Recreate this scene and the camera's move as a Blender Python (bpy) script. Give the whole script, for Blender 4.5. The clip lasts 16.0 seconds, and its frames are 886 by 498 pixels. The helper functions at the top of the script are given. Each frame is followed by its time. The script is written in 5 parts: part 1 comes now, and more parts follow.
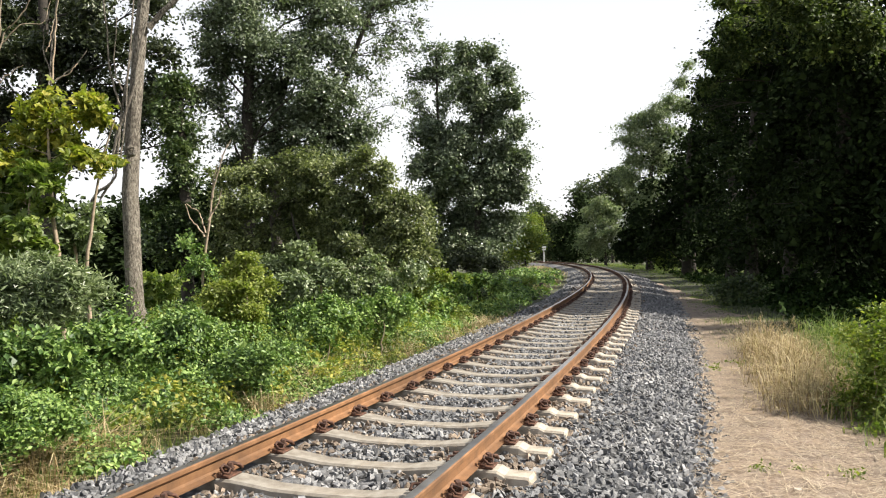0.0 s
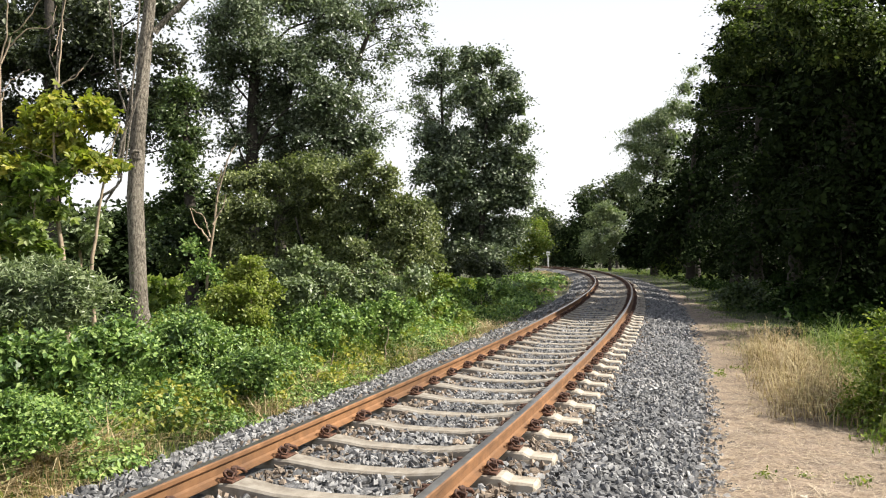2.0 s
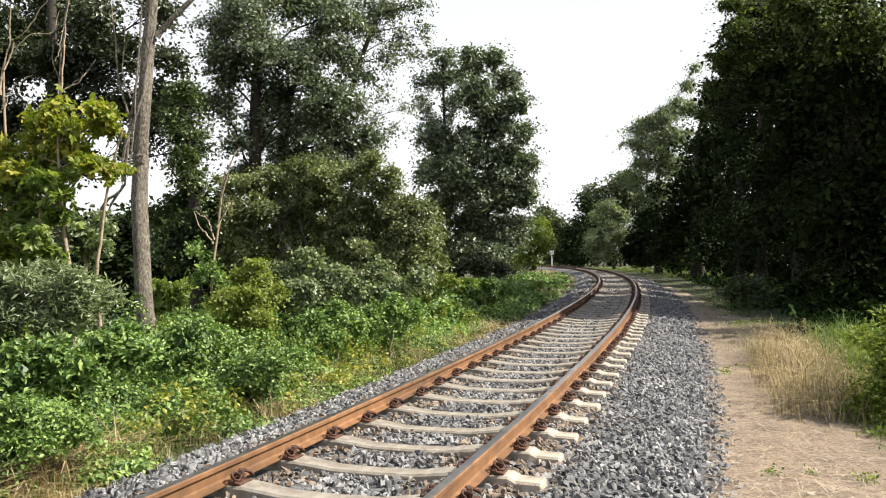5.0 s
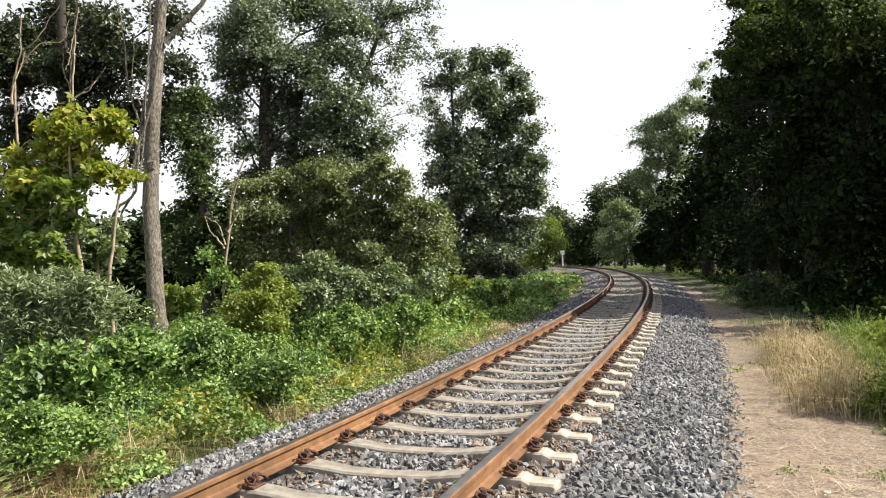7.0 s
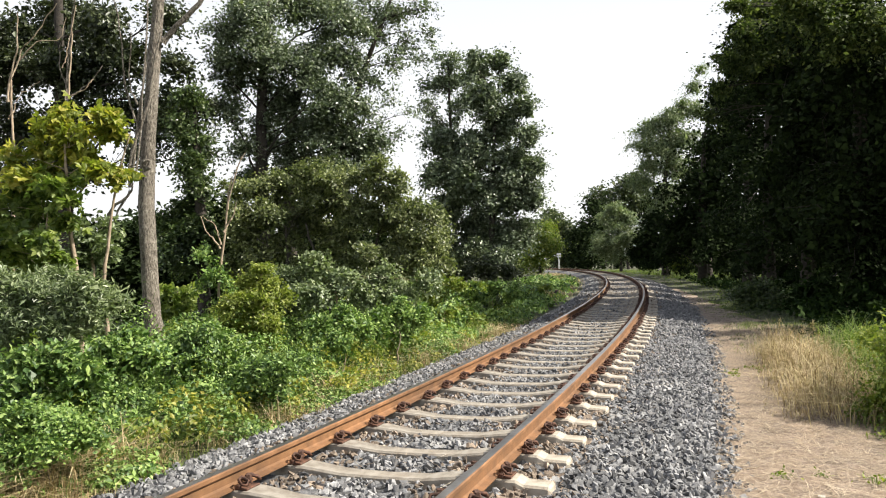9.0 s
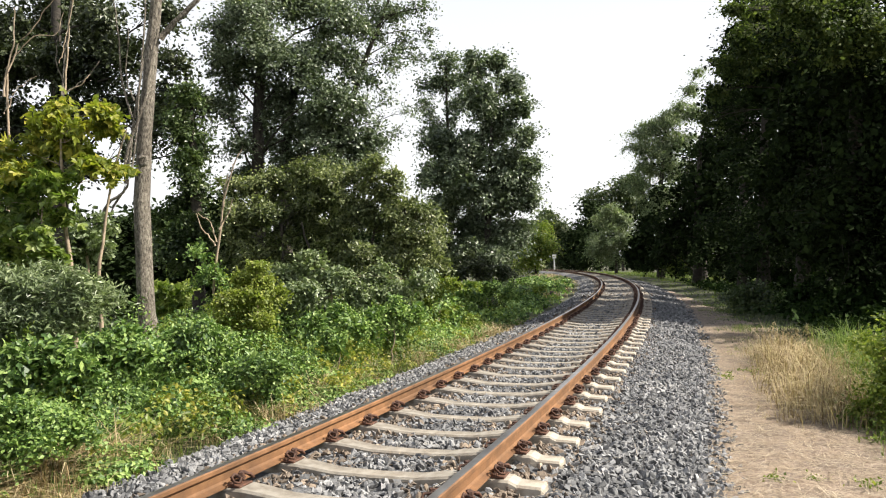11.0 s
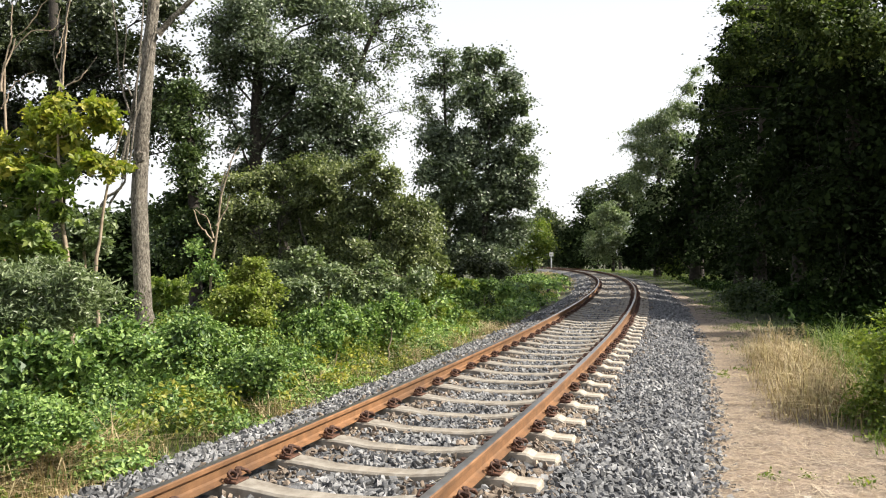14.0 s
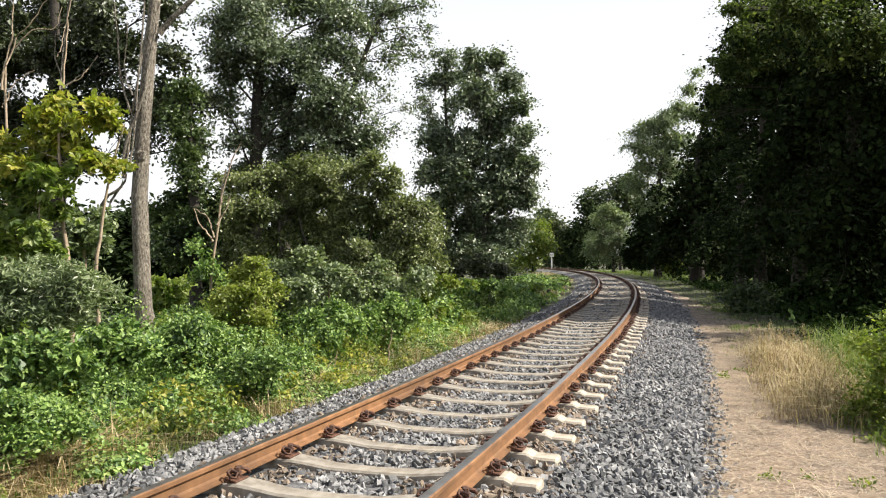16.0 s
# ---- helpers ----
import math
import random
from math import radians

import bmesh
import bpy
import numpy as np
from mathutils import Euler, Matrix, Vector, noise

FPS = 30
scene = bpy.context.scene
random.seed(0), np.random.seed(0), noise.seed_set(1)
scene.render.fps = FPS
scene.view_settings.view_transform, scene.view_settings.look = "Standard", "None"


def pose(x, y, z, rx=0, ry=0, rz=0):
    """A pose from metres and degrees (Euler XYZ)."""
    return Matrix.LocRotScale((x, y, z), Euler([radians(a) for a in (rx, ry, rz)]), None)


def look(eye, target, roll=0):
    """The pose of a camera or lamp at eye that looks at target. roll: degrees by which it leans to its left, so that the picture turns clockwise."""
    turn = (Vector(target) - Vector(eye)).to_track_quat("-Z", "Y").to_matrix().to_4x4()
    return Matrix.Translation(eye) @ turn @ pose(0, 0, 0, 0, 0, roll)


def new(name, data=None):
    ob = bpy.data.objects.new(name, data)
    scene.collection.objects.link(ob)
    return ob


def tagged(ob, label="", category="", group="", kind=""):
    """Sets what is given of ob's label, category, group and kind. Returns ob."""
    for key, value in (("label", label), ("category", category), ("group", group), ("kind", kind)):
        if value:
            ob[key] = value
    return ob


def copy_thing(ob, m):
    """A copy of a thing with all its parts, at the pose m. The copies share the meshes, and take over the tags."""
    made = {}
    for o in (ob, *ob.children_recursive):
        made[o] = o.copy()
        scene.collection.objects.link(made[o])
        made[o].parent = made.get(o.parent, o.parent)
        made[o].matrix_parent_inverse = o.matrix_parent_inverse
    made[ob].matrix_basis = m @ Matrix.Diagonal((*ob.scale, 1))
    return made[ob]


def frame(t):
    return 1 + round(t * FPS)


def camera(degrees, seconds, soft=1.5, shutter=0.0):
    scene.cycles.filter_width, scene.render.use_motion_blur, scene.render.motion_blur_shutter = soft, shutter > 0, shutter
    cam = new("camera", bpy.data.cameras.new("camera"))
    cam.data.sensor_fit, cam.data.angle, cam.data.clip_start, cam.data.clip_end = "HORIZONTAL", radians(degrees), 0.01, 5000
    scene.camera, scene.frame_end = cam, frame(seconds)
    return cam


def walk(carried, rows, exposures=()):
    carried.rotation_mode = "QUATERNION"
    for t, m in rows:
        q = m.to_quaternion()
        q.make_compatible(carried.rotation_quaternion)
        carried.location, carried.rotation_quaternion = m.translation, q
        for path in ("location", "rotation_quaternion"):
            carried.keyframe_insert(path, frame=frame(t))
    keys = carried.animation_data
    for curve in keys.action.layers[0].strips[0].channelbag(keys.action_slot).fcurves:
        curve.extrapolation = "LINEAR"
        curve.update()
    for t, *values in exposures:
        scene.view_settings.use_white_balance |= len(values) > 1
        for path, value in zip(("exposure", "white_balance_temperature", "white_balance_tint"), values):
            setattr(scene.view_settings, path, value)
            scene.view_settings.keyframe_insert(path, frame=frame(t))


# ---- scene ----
cam = camera(59.12, 16.0, soft=1.1)
walk(cam, [
    (0.0, look((0.000, 0.000, 1.608), (-0.000, 10.000, 1.658), -0.903)),
    (0.5, look((-0.003, -0.000, 1.613), (-0.010, 10.000, 1.665), -0.898)),
    (1.0, look((-0.006, -0.003, 1.613), (-0.009, 9.997, 1.685), -0.866)),
    (1.5, look((-0.001, 0.004, 1.611), (-0.008, 10.004, 1.716), -0.854)),
    (2.0, look((-0.004, 0.009, 1.609), (-0.054, 10.008, 1.721), -0.734)),
    (2.5, look((-0.003, 0.004, 1.607), (-0.056, 10.003, 1.710), -0.816)),
    (3.0, look((-0.005, -0.003, 1.610), (-0.064, 9.997, 1.714), -0.881)),
    (3.5, look((0.002, -0.005, 1.612), (-0.063, 9.994, 1.731), -0.979)),
    (4.0, look((-0.005, -0.004, 1.610), (-0.064, 9.995, 1.710), -1.037)),
    (6.5, look((-0.010, 0.002, 1.616), (-0.218, 9.999, 1.762), -2.012)),
    (7.0, look((-0.008, 0.001, 1.613), (-0.236, 9.998, 1.754), -2.125)),
    (7.5, look((-0.008, 0.003, 1.613), (-0.248, 9.999, 1.748), -1.978)),
    (8.0, look((-0.003, 0.009, 1.613), (-0.228, 10.006, 1.752), -1.952)),
    (8.5, look((-0.004, 0.008, 1.612), (-0.207, 10.005, 1.760), -1.771)),
    (9.0, look((-0.004, 0.012, 1.610), (-0.186, 10.009, 1.773), -1.705)),
    (11.5, look((-0.004, 0.008, 1.608), (-0.126, 10.006, 1.767), -1.008)),
    (12.0, look((-0.005, 0.005, 1.608), (-0.134, 10.003, 1.762), -1.079)),
    (12.5, look((-0.007, 0.008, 1.606), (-0.135, 10.006, 1.761), -1.017)),
    (13.0, look((-0.006, 0.007, 1.606), (-0.131, 10.005, 1.758), -0.863)),
    (13.5, look((-0.006, 0.006, 1.609), (-0.104, 10.005, 1.743), -0.774)),
    (14.0, look((-0.004, 0.001, 1.609), (-0.095, 10.000, 1.735), -0.778)),
    (14.5, look((-0.008, 0.004, 1.610), (-0.109, 10.003, 1.750), -0.604)),
    (15.0, look((-0.002, 0.003, 1.610), (-0.120, 10.001, 1.744), -0.741)),
    (15.5, look((-0.006, -0.002, 1.606), (-0.127, 9.996, 1.739), -0.787)),
    (16.0, look((-0.005, 0.004, 1.605), (-0.100, 10.003, 1.733), -0.615)),
])

# ---- world, sun, exposure ----
SUN_AZ, SUN_EL = 96.0, 44.0   # degrees from +y towards +x, and above the horizon
world = bpy.data.worlds.new("world")
scene.world = world
world.use_nodes = True
wn, wl = world.node_tree.nodes, world.node_tree.links
sky = wn.new("ShaderNodeTexSky")
sky.sky_type = 'NISHITA'
sky.sun_disc = False
sky.sun_elevation, sky.sun_rotation = radians(SUN_EL), radians(SUN_AZ)
sky.air_density, sky.dust_density, sky.ozone_density = 1.0, 2.0, 1.0
# white haze, thickest towards the horizon
coord, split = wn.new("ShaderNodeTexCoord"), wn.new("ShaderNodeSeparateXYZ")
wl.new(coord.outputs["Generated"], split.inputs[0])
fade = wn.new("ShaderNodeMapRange")
fade.interpolation_type = 'SMOOTHSTEP'
for sock, v in (("From Min", 0.1), ("From Max", 0.9), ("To Min", 0.85), ("To Max", 0.2)):
    fade.inputs[sock].default_value = v
wl.new(split.outputs["Z"], fade.inputs["Value"])
haze = wn.new("ShaderNodeMix")
haze.data_type = 'RGBA'
haze.inputs["B"].default_value = (8.2, 8.2, 8.25, 1)
wl.new(fade.outputs["Result"], haze.inputs["Factor"])
wl.new(sky.outputs[0], haze.inputs["A"])
wl.new(haze.outputs["Result"], wn["Background"].inputs["Color"])
wn["Background"].inputs["Strength"].default_value = 0.075
sun = new("sun", bpy.data.lights.new("sun", 'SUN'))
sun.data.energy, sun.data.angle, sun.data.color = 5.0, radians(0.6), (1.0, 0.94, 0.83)
sun.matrix_world = look((0, 0, 60), (-60 * math.sin(radians(SUN_AZ)) / math.tan(radians(SUN_EL)),
                                     -60 * math.cos(radians(SUN_AZ)) / math.tan(radians(SUN_EL)), 0))
scene.view_settings.exposure = 1.0


# ---- materials ----
def material(name):
    m = bpy.data.materials.new(name)
    m.use_nodes = True
    return m, m.node_tree.nodes, m.node_tree.links, m.node_tree.nodes["Principled BSDF"]


def ramp(nodes, links, source, stops):
    r = nodes.new("ShaderNodeValToRGB")
    while len(r.color_ramp.elements) < len(stops):
        r.color_ramp.elements.new(0.5)
    for e, (p, c) in zip(r.color_ramp.elements, stops):
        e.position, e.color = p, (*c, 1)
    links.new(source, r.inputs["Fac"])
    return r.outputs["Color"]


def noise_tex(nodes, links, scale, detail=4.0, rough=0.6, coord="Object"):
    tc = nodes.new("ShaderNodeTexCoord")
    n = nodes.new("ShaderNodeTexNoise")
    n.inputs["Scale"].default_value, n.inputs["Detail"].default_value, n.inputs["Roughness"].default_value = scale, detail, rough
    links.new(tc.outputs[coord], n.inputs["Vector"])
    return n.outputs["Fac"]


def mixed(nodes, links, fac, a, b, mode='MIX'):
    m = nodes.new("ShaderNodeMix")
    m.data_type, m.blend_type = 'RGBA', mode
    for sock, v in (("Factor", fac), ("A", a), ("B", b)):
        if isinstance(v, bpy.types.NodeSocket):
            links.new(v, m.inputs[sock])
        elif sock == "Factor":
            m.inputs[sock].default_value = v
        else:
            m.inputs[sock].default_value = (*v, 1)
    return m.outputs["Result"]


def bump(nodes, links, bsdf, height, strength=0.4, distance=0.01):
    b = nodes.new("ShaderNodeBump")
    b.inputs["Strength"].default_value, b.inputs["Distance"].default_value = strength, distance
    links.new(height, b.inputs["Height"])
    links.new(b.outputs["Normal"], bsdf.inputs["Normal"])


def leaf_material(name, dark, mid, light, translucent=0.3, gloss=0.42, patch=0.35, shine=0.5):
    """Leaves: colour varies leaf by leaf and in patches; light shines through them."""
    m, n, l, b = material(name)
    geo = n.new("ShaderNodeNewGeometry")
    col = ramp(n, l, geo.outputs["Random Per Island"], [(0.0, dark), (0.55, mid), (1.0, light)])
    big = ramp(n, l, noise_tex(n, l, 0.7, 2.0), [(0.35, (0.62, 0.66, 0.6)), (0.65, (1.25, 1.2, 1.05))])
    col = mixed(n, l, patch * 2, col, mixed(n, l, 1.0, col, big, 'MULTIPLY'))
    l.new(col, b.inputs["Base Color"])
    b.inputs["Roughness"].default_value = gloss
    b.inputs["Specular IOR Level"].default_value = shine
    t = n.new("ShaderNodeBsdfTranslucent")
    l.new(mixed(n, l, 1.0, col, (1.05, 1.2, 0.6), 'MULTIPLY'), t.inputs["Color"])
    mix = n.new("ShaderNodeMixShader")
    mix.inputs[0].default_value = translucent
    l.new(b.outputs[0], mix.inputs[1])
    l.new(t.outputs[0], mix.inputs[2])
    l.new(mix.outputs[0], n["Material Output"].inputs["Surface"])
    return m


def plain_material(name, stops, scale, rough=0.85, bump_scale=0, bump_d=0.01, metal=0.0, per_island=0.0, coord="Object", detail=5.0):
    m, n, l, b = material(name)
    col = ramp(n, l, noise_tex(n, l, scale, detail, 0.65, coord), stops)
    col = mixed(n, l, 0.7, col, mixed(n, l, 1.0, col, ramp(n, l, noise_tex(n, l, scale / 7, 2.0, 0.5, coord),
                [(0.35, (0.65, 0.65, 0.65)), (0.65, (1.25, 1.22, 1.18))]), 'MULTIPLY'))
    if per_island:
        geo = n.new("ShaderNodeNewGeometry")
        v = ramp(n, l, geo.outputs["Random Per Island"], [(0.0, (1 - per_island,) * 3), (1.0, (1 + per_island,) * 3)])
        col = mixed(n, l, 1.0, col, v, 'MULTIPLY')
    l.new(col, b.inputs["Base Color"])
    b.inputs["Roughness"].default_value, b.inputs["Metallic"].default_value = rough, metal
    if bump_scale:
        bump(n, l, b, noise_tex(n, l, bump_scale, 6.0, 0.7, coord), 0.6, bump_d)
    return m


LEAF_DARK = leaf_material("alder_leaf", (0.042, 0.060, 0.034), (0.115, 0.15, 0.088), (0.28, 0.325, 0.24), 0.26, 0.32)
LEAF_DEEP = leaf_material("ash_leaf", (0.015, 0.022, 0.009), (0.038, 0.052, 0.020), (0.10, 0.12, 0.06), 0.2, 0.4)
LEAF_IVY = leaf_material("ivy_leaf", (0.025, 0.045, 0.014), (0.06, 0.095, 0.03), (0.14, 0.18, 0.07), 0.25, 0.38)
LEAF_BRAMBLE = leaf_material("bramble_leaf", (0.034, 0.076, 0.022), (0.14, 0.235, 0.058), (0.29, 0.385, 0.125), 0.28, 0.5)
LEAF_VINE = leaf_material("hop_leaf", (0.12, 0.16, 0.03), (0.24, 0.29, 0.06), (0.38, 0.40, 0.11), 0.45, 0.5)
# floor leaves carry the canopy's shade in their colour
LEAF_FLOOR = leaf_material("floor_shade_leaf", (0.009, 0.02, 0.005), (0.018, 0.038, 0.009), (0.038, 0.065, 0.016), 0.2, 0.8, shine=0.1)
LEAF_OLIVE = leaf_material("hazel_leaf", (0.044, 0.062, 0.025), (0.15, 0.178, 0.07), (0.34, 0.37, 0.19), 0.36, 0.4)
LEAF_MAPLE = leaf_material("maple_leaf", (0.13, 0.17, 0.025), (0.27, 0.30, 0.045), (0.44, 0.39, 0.07), 0.5, 0.5)
LEAF_SAPLING = leaf_material("sapling_leaf", (0.08, 0.13, 0.025), (0.18, 0.25, 0.05), (0.32, 0.37, 0.10), 0.5, 0.5)
LEAF_NETTLE = leaf_material("nettle_leaf", (0.038, 0.09, 0.024), (0.17, 0.275, 0.064), (0.32, 0.42, 0.135), 0.28, 0.52)
LEAF_YELLOW = leaf_material("yellowed_leaf", (0.10, 0.14, 0.02), (0.27, 0.29, 0.05), (0.42, 0.37, 0.08), 0.4, 0.5)
LEAF_LIME = leaf_material("vine_leaf", (0.09, 0.14, 0.018), (0.18, 0.24, 0.035), (0.30, 0.32, 0.07), 0.42, 0.5)
LEAF_WILLOW = leaf_material("willow_leaf", (0.09, 0.125, 0.06), (0.19, 0.24, 0.125), (0.34, 0.39, 0.24), 0.32, 0.42)
# wood leaves painted near black: the forest's deep shade is in the colour
LEAF_SHADE = leaf_material("shade_toned_leaf", (0.009, 0.015, 0.006), (0.017, 0.028, 0.010), (0.033, 0.052, 0.017), 0.08, 0.8, shine=0.06)
# lit counterpart of the dark wood leaves: sunlight put into the colour
LEAF_CROWN = leaf_material("sunlit_tone_leaf", (0.03, 0.048, 0.015), (0.075, 0.105, 0.034), (0.16, 0.19, 0.065), 0.36, 0.6, shine=0.2)
LEAF_FAR = leaf_material("far_leaf", (0.03, 0.05, 0.02), (0.06, 0.09, 0.03), (0.12, 0.14, 0.05), 0.25, 0.5)
GRASS_DRY = leaf_material("dry_grass", (0.26, 0.18, 0.09), (0.42, 0.32, 0.18), (0.62, 0.52, 0.34), 0.2, 0.6, 0.2)
GRASS_GREEN = leaf_material("green_grass", (0.07, 0.12, 0.022), (0.15, 0.22, 0.045), (0.30, 0.33, 0.11), 0.42, 0.5, 0.2)
# shaded copy of the green grass, tree shade mixed into its tones
GRASS_SHADE = leaf_material("shade_toned_grass", (0.02, 0.038, 0.01), (0.045, 0.068, 0.02), (0.09, 0.11, 0.04), 0.2, 0.6, 0.2)
GRASS_TALL = leaf_material("seeding_grass", (0.15, 0.10, 0.05), (0.36, 0.27, 0.15), (0.62, 0.52, 0.33), 0.2, 0.6, 0.2)
STRAW = leaf_material("straw", (0.20, 0.14, 0.095), (0.39, 0.30, 0.22), (0.60, 0.51, 0.40), 0.1, 0.7, 0.2)
def bark_material(name, dark, mid, light):
    m, n, l, b = material(name)
    tc, mp = n.new("ShaderNodeTexCoord"), n.new("ShaderNodeMapping")
    mp.inputs["Scale"].default_value = (1, 1, 0.42)
    l.new(tc.outputs["Object"], mp.inputs["Vector"])
    nz = n.new("ShaderNodeTexNoise")
    nz.inputs["Scale"].default_value, nz.inputs["Detail"].default_value, nz.inputs["Roughness"].default_value = 38, 5, 0.7
    l.new(mp.outputs[0], nz.inputs["Vector"])
    col = ramp(n, l, nz.outputs["Fac"], [(0.36, dark), (0.5, mid), (0.66, light)])
    col = mixed(n, l, 0.6, col, mixed(n, l, 1.0, col, ramp(n, l, noise_tex(n, l, 2.2, 3.0), [(0.35, (0.6, 0.56, 0.5)), (0.65, (1.35, 1.35, 1.3))]), 'MULTIPLY'))
    l.new(col, b.inputs["Base Color"])
    b.inputs["Roughness"].default_value = 0.9
    bump(n, l, b, nz.outputs["Fac"], 1.0, 0.05)
    return m


BARK_GREY = bark_material("ash_bark", (0.06, 0.05, 0.04), (0.19, 0.165, 0.135), (0.36, 0.33, 0.28))
BARK_DARK = plain_material("dark_bark", [(0.3, (0.025, 0.022, 0.018)), (0.7, (0.065, 0.054, 0.043))], 9, 0.95, 25, 0.03)
TWIG = plain_material("dry_twig", [(0.3, (0.20, 0.15, 0.10)), (0.7, (0.42, 0.34, 0.25))], 12, 0.85)
STONE = plain_material("ballast_stone", [(0.3, (0.12, 0.121, 0.126)), (0.55, (0.20, 0.20, 0.203)), (0.75, (0.30, 0.297, 0.288))], 14, 0.85, 60, 0.006, per_island=0.5)
STONE_RUST = plain_material("rust_stained_stone", [(0.3, (0.11, 0.085, 0.065)), (0.55, (0.21, 0.165, 0.125)), (0.75, (0.34, 0.27, 0.2))], 14, 0.8, 60, 0.006, per_island=0.45)
# bed coloured darker than its stones: shade of the gaps painted in
BED = plain_material("ballast_gap_shade", [(0.35, (0.03, 0.03, 0.031)), (0.6, (0.14, 0.14, 0.145))], 22, 0.9, 22, 0.05)
CONCRETE = plain_material("sleeper_concrete", [(0.3, (0.18, 0.147, 0.11)), (0.5, (0.295, 0.262, 0.215)), (0.7, (0.385, 0.352, 0.30))], 9, 0.85, 80, 0.004)
RUST = plain_material("rail_rust", [(0.3, (0.11, 0.054, 0.024)), (0.55, (0.18, 0.088, 0.036)), (0.75, (0.255, 0.13, 0.06))], 7, 0.8, 220, 0.0012)
RUST_DARK = plain_material("clip_rust", [(0.3, (0.03, 0.015, 0.01)), (0.7, (0.13, 0.055, 0.03))], 40, 0.8, 120, 0.002)
STEEL = plain_material("rail_head_steel", [(0.3, (0.21, 0.19, 0.175)), (0.7, (0.36, 0.345, 0.33))], 10, 0.34, metal=0.9)
PAINT = plain_material("white_paint", [(0.3, (0.55, 0.55, 0.52)), (0.7, (0.75, 0.75, 0.72))], 4, 0.6)


# ---- helpers ----
def mesh_arrays(name, verts, quads=None, tris=None, materials=(), index=None, smooth=False):
    """A mesh from numpy arrays of vertices, quads and triangles."""
    me = bpy.data.meshes.new(name)
    verts = np.asarray(verts, np.float32)
    loops, starts, k = [], [], 0
    for f in (quads, tris):
        if f is not None and len(f):
            f = np.asarray(f, np.int32)
            loops.append(f.ravel())
            starts.append(k + np.arange(len(f), dtype=np.int32) * f.shape[1])
            k += f.size
    loops, starts = np.concatenate(loops), np.concatenate(starts)
    me.vertices.add(len(verts))
    me.vertices.foreach_set("co", verts.ravel())
    me.loops.add(len(loops))
    me.loops.foreach_set("vertex_index", loops)
    me.polygons.add(len(starts))
    me.polygons.foreach_set("loop_start", starts)
    for m in materials:
        me.materials.append(m)
    if index is not None:
        me.polygons.foreach_set("material_index", np.asarray(index, np.int32))
    me.polygons.foreach_set("use_smooth", np.full(len(starts), smooth))
    me.update(calc_edges=True)
    return me


def bm_mesh(name, bm, mat):
    me = bpy.data.meshes.new(name)
    bm.to_mesh(me)
    bm.free()
    me.materials.append(mat)
    return me


def part(name, me, parent, label=""):
    ob = new(name, me)
    ob.parent = parent
    return tagged(ob, label)


def unit(v):
    return v / np.maximum(np.linalg.norm(v, axis=-1, keepdims=True), 1e-9)


def palmate_arrays(rng, pts, size, nor):
    """Maple leaves: three pointed lobes that spread from the stalk, folded a little along the middle."""
    n = len(pts)
    nor = unit(rng.normal(size=(n, 3)) * 0.55 + nor)
    axis = unit(np.cross(nor, rng.normal(size=(n, 3))))
    axis = unit(axis + np.array([0, 0, -0.35]))
    side = unit(np.cross(nor, axis))
    nor = np.cross(axis, side)
    ln = (size * rng.uniform(0.7, 1.25, n))[:, None]
    vs = [pts]
    for a, k in ((0.0, 1.0), (0.95, 0.8), (-0.95, 0.8)):
        d = axis * math.cos(a) + side * math.sin(a)
        e = np.cross(nor, d)
        mid = pts + d * ln * k * 0.55 + nor * ln * 0.06
        vs += [mid + e * ln * 0.24, pts + d * ln * k - nor * ln * 0.10 * abs(a), mid - e * ln * 0.24]
    v = np.stack(vs, 1).reshape(-1, 3)
    b = np.arange(n)[:, None] * 10
    q = np.concatenate([b + np.array([0, 1 + 3 * i, 2 + 3 * i, 3 + 3 * i]) for i in range(3)])
    return v, q


def leaf_arrays(rng, pts, size, width=0.6, up=0.5, droop=0.0, fold=0.25):
    """Each leaf is a folded four-cornered blade at a point: base, side, tip, side."""
    n = len(pts)
    lift = up if isinstance(up, np.ndarray) else np.array([0, 0, up * 2])
    nor = unit(rng.normal(size=(n, 3)) + lift * 1.0)
    axis = unit(np.cross(nor, rng.normal(size=(n, 3))))
    axis = unit(axis + np.array([0, 0, -droop]))
    side = unit(np.cross(nor, axis))
    nor = np.cross(axis, side)
    ln = (size * rng.uniform(0.6, 1.3, n))[:, None]
    wd = ln * width * 0.5
    mid = pts + axis * ln * 0.45 + nor * ln * fold * 0.3
    v = np.stack([pts, mid + side * wd, pts + axis * ln, mid - side * wd], 1).reshape(-1, 3)
    q = np.arange(n * 4).reshape(-1, 4)
    return v, q


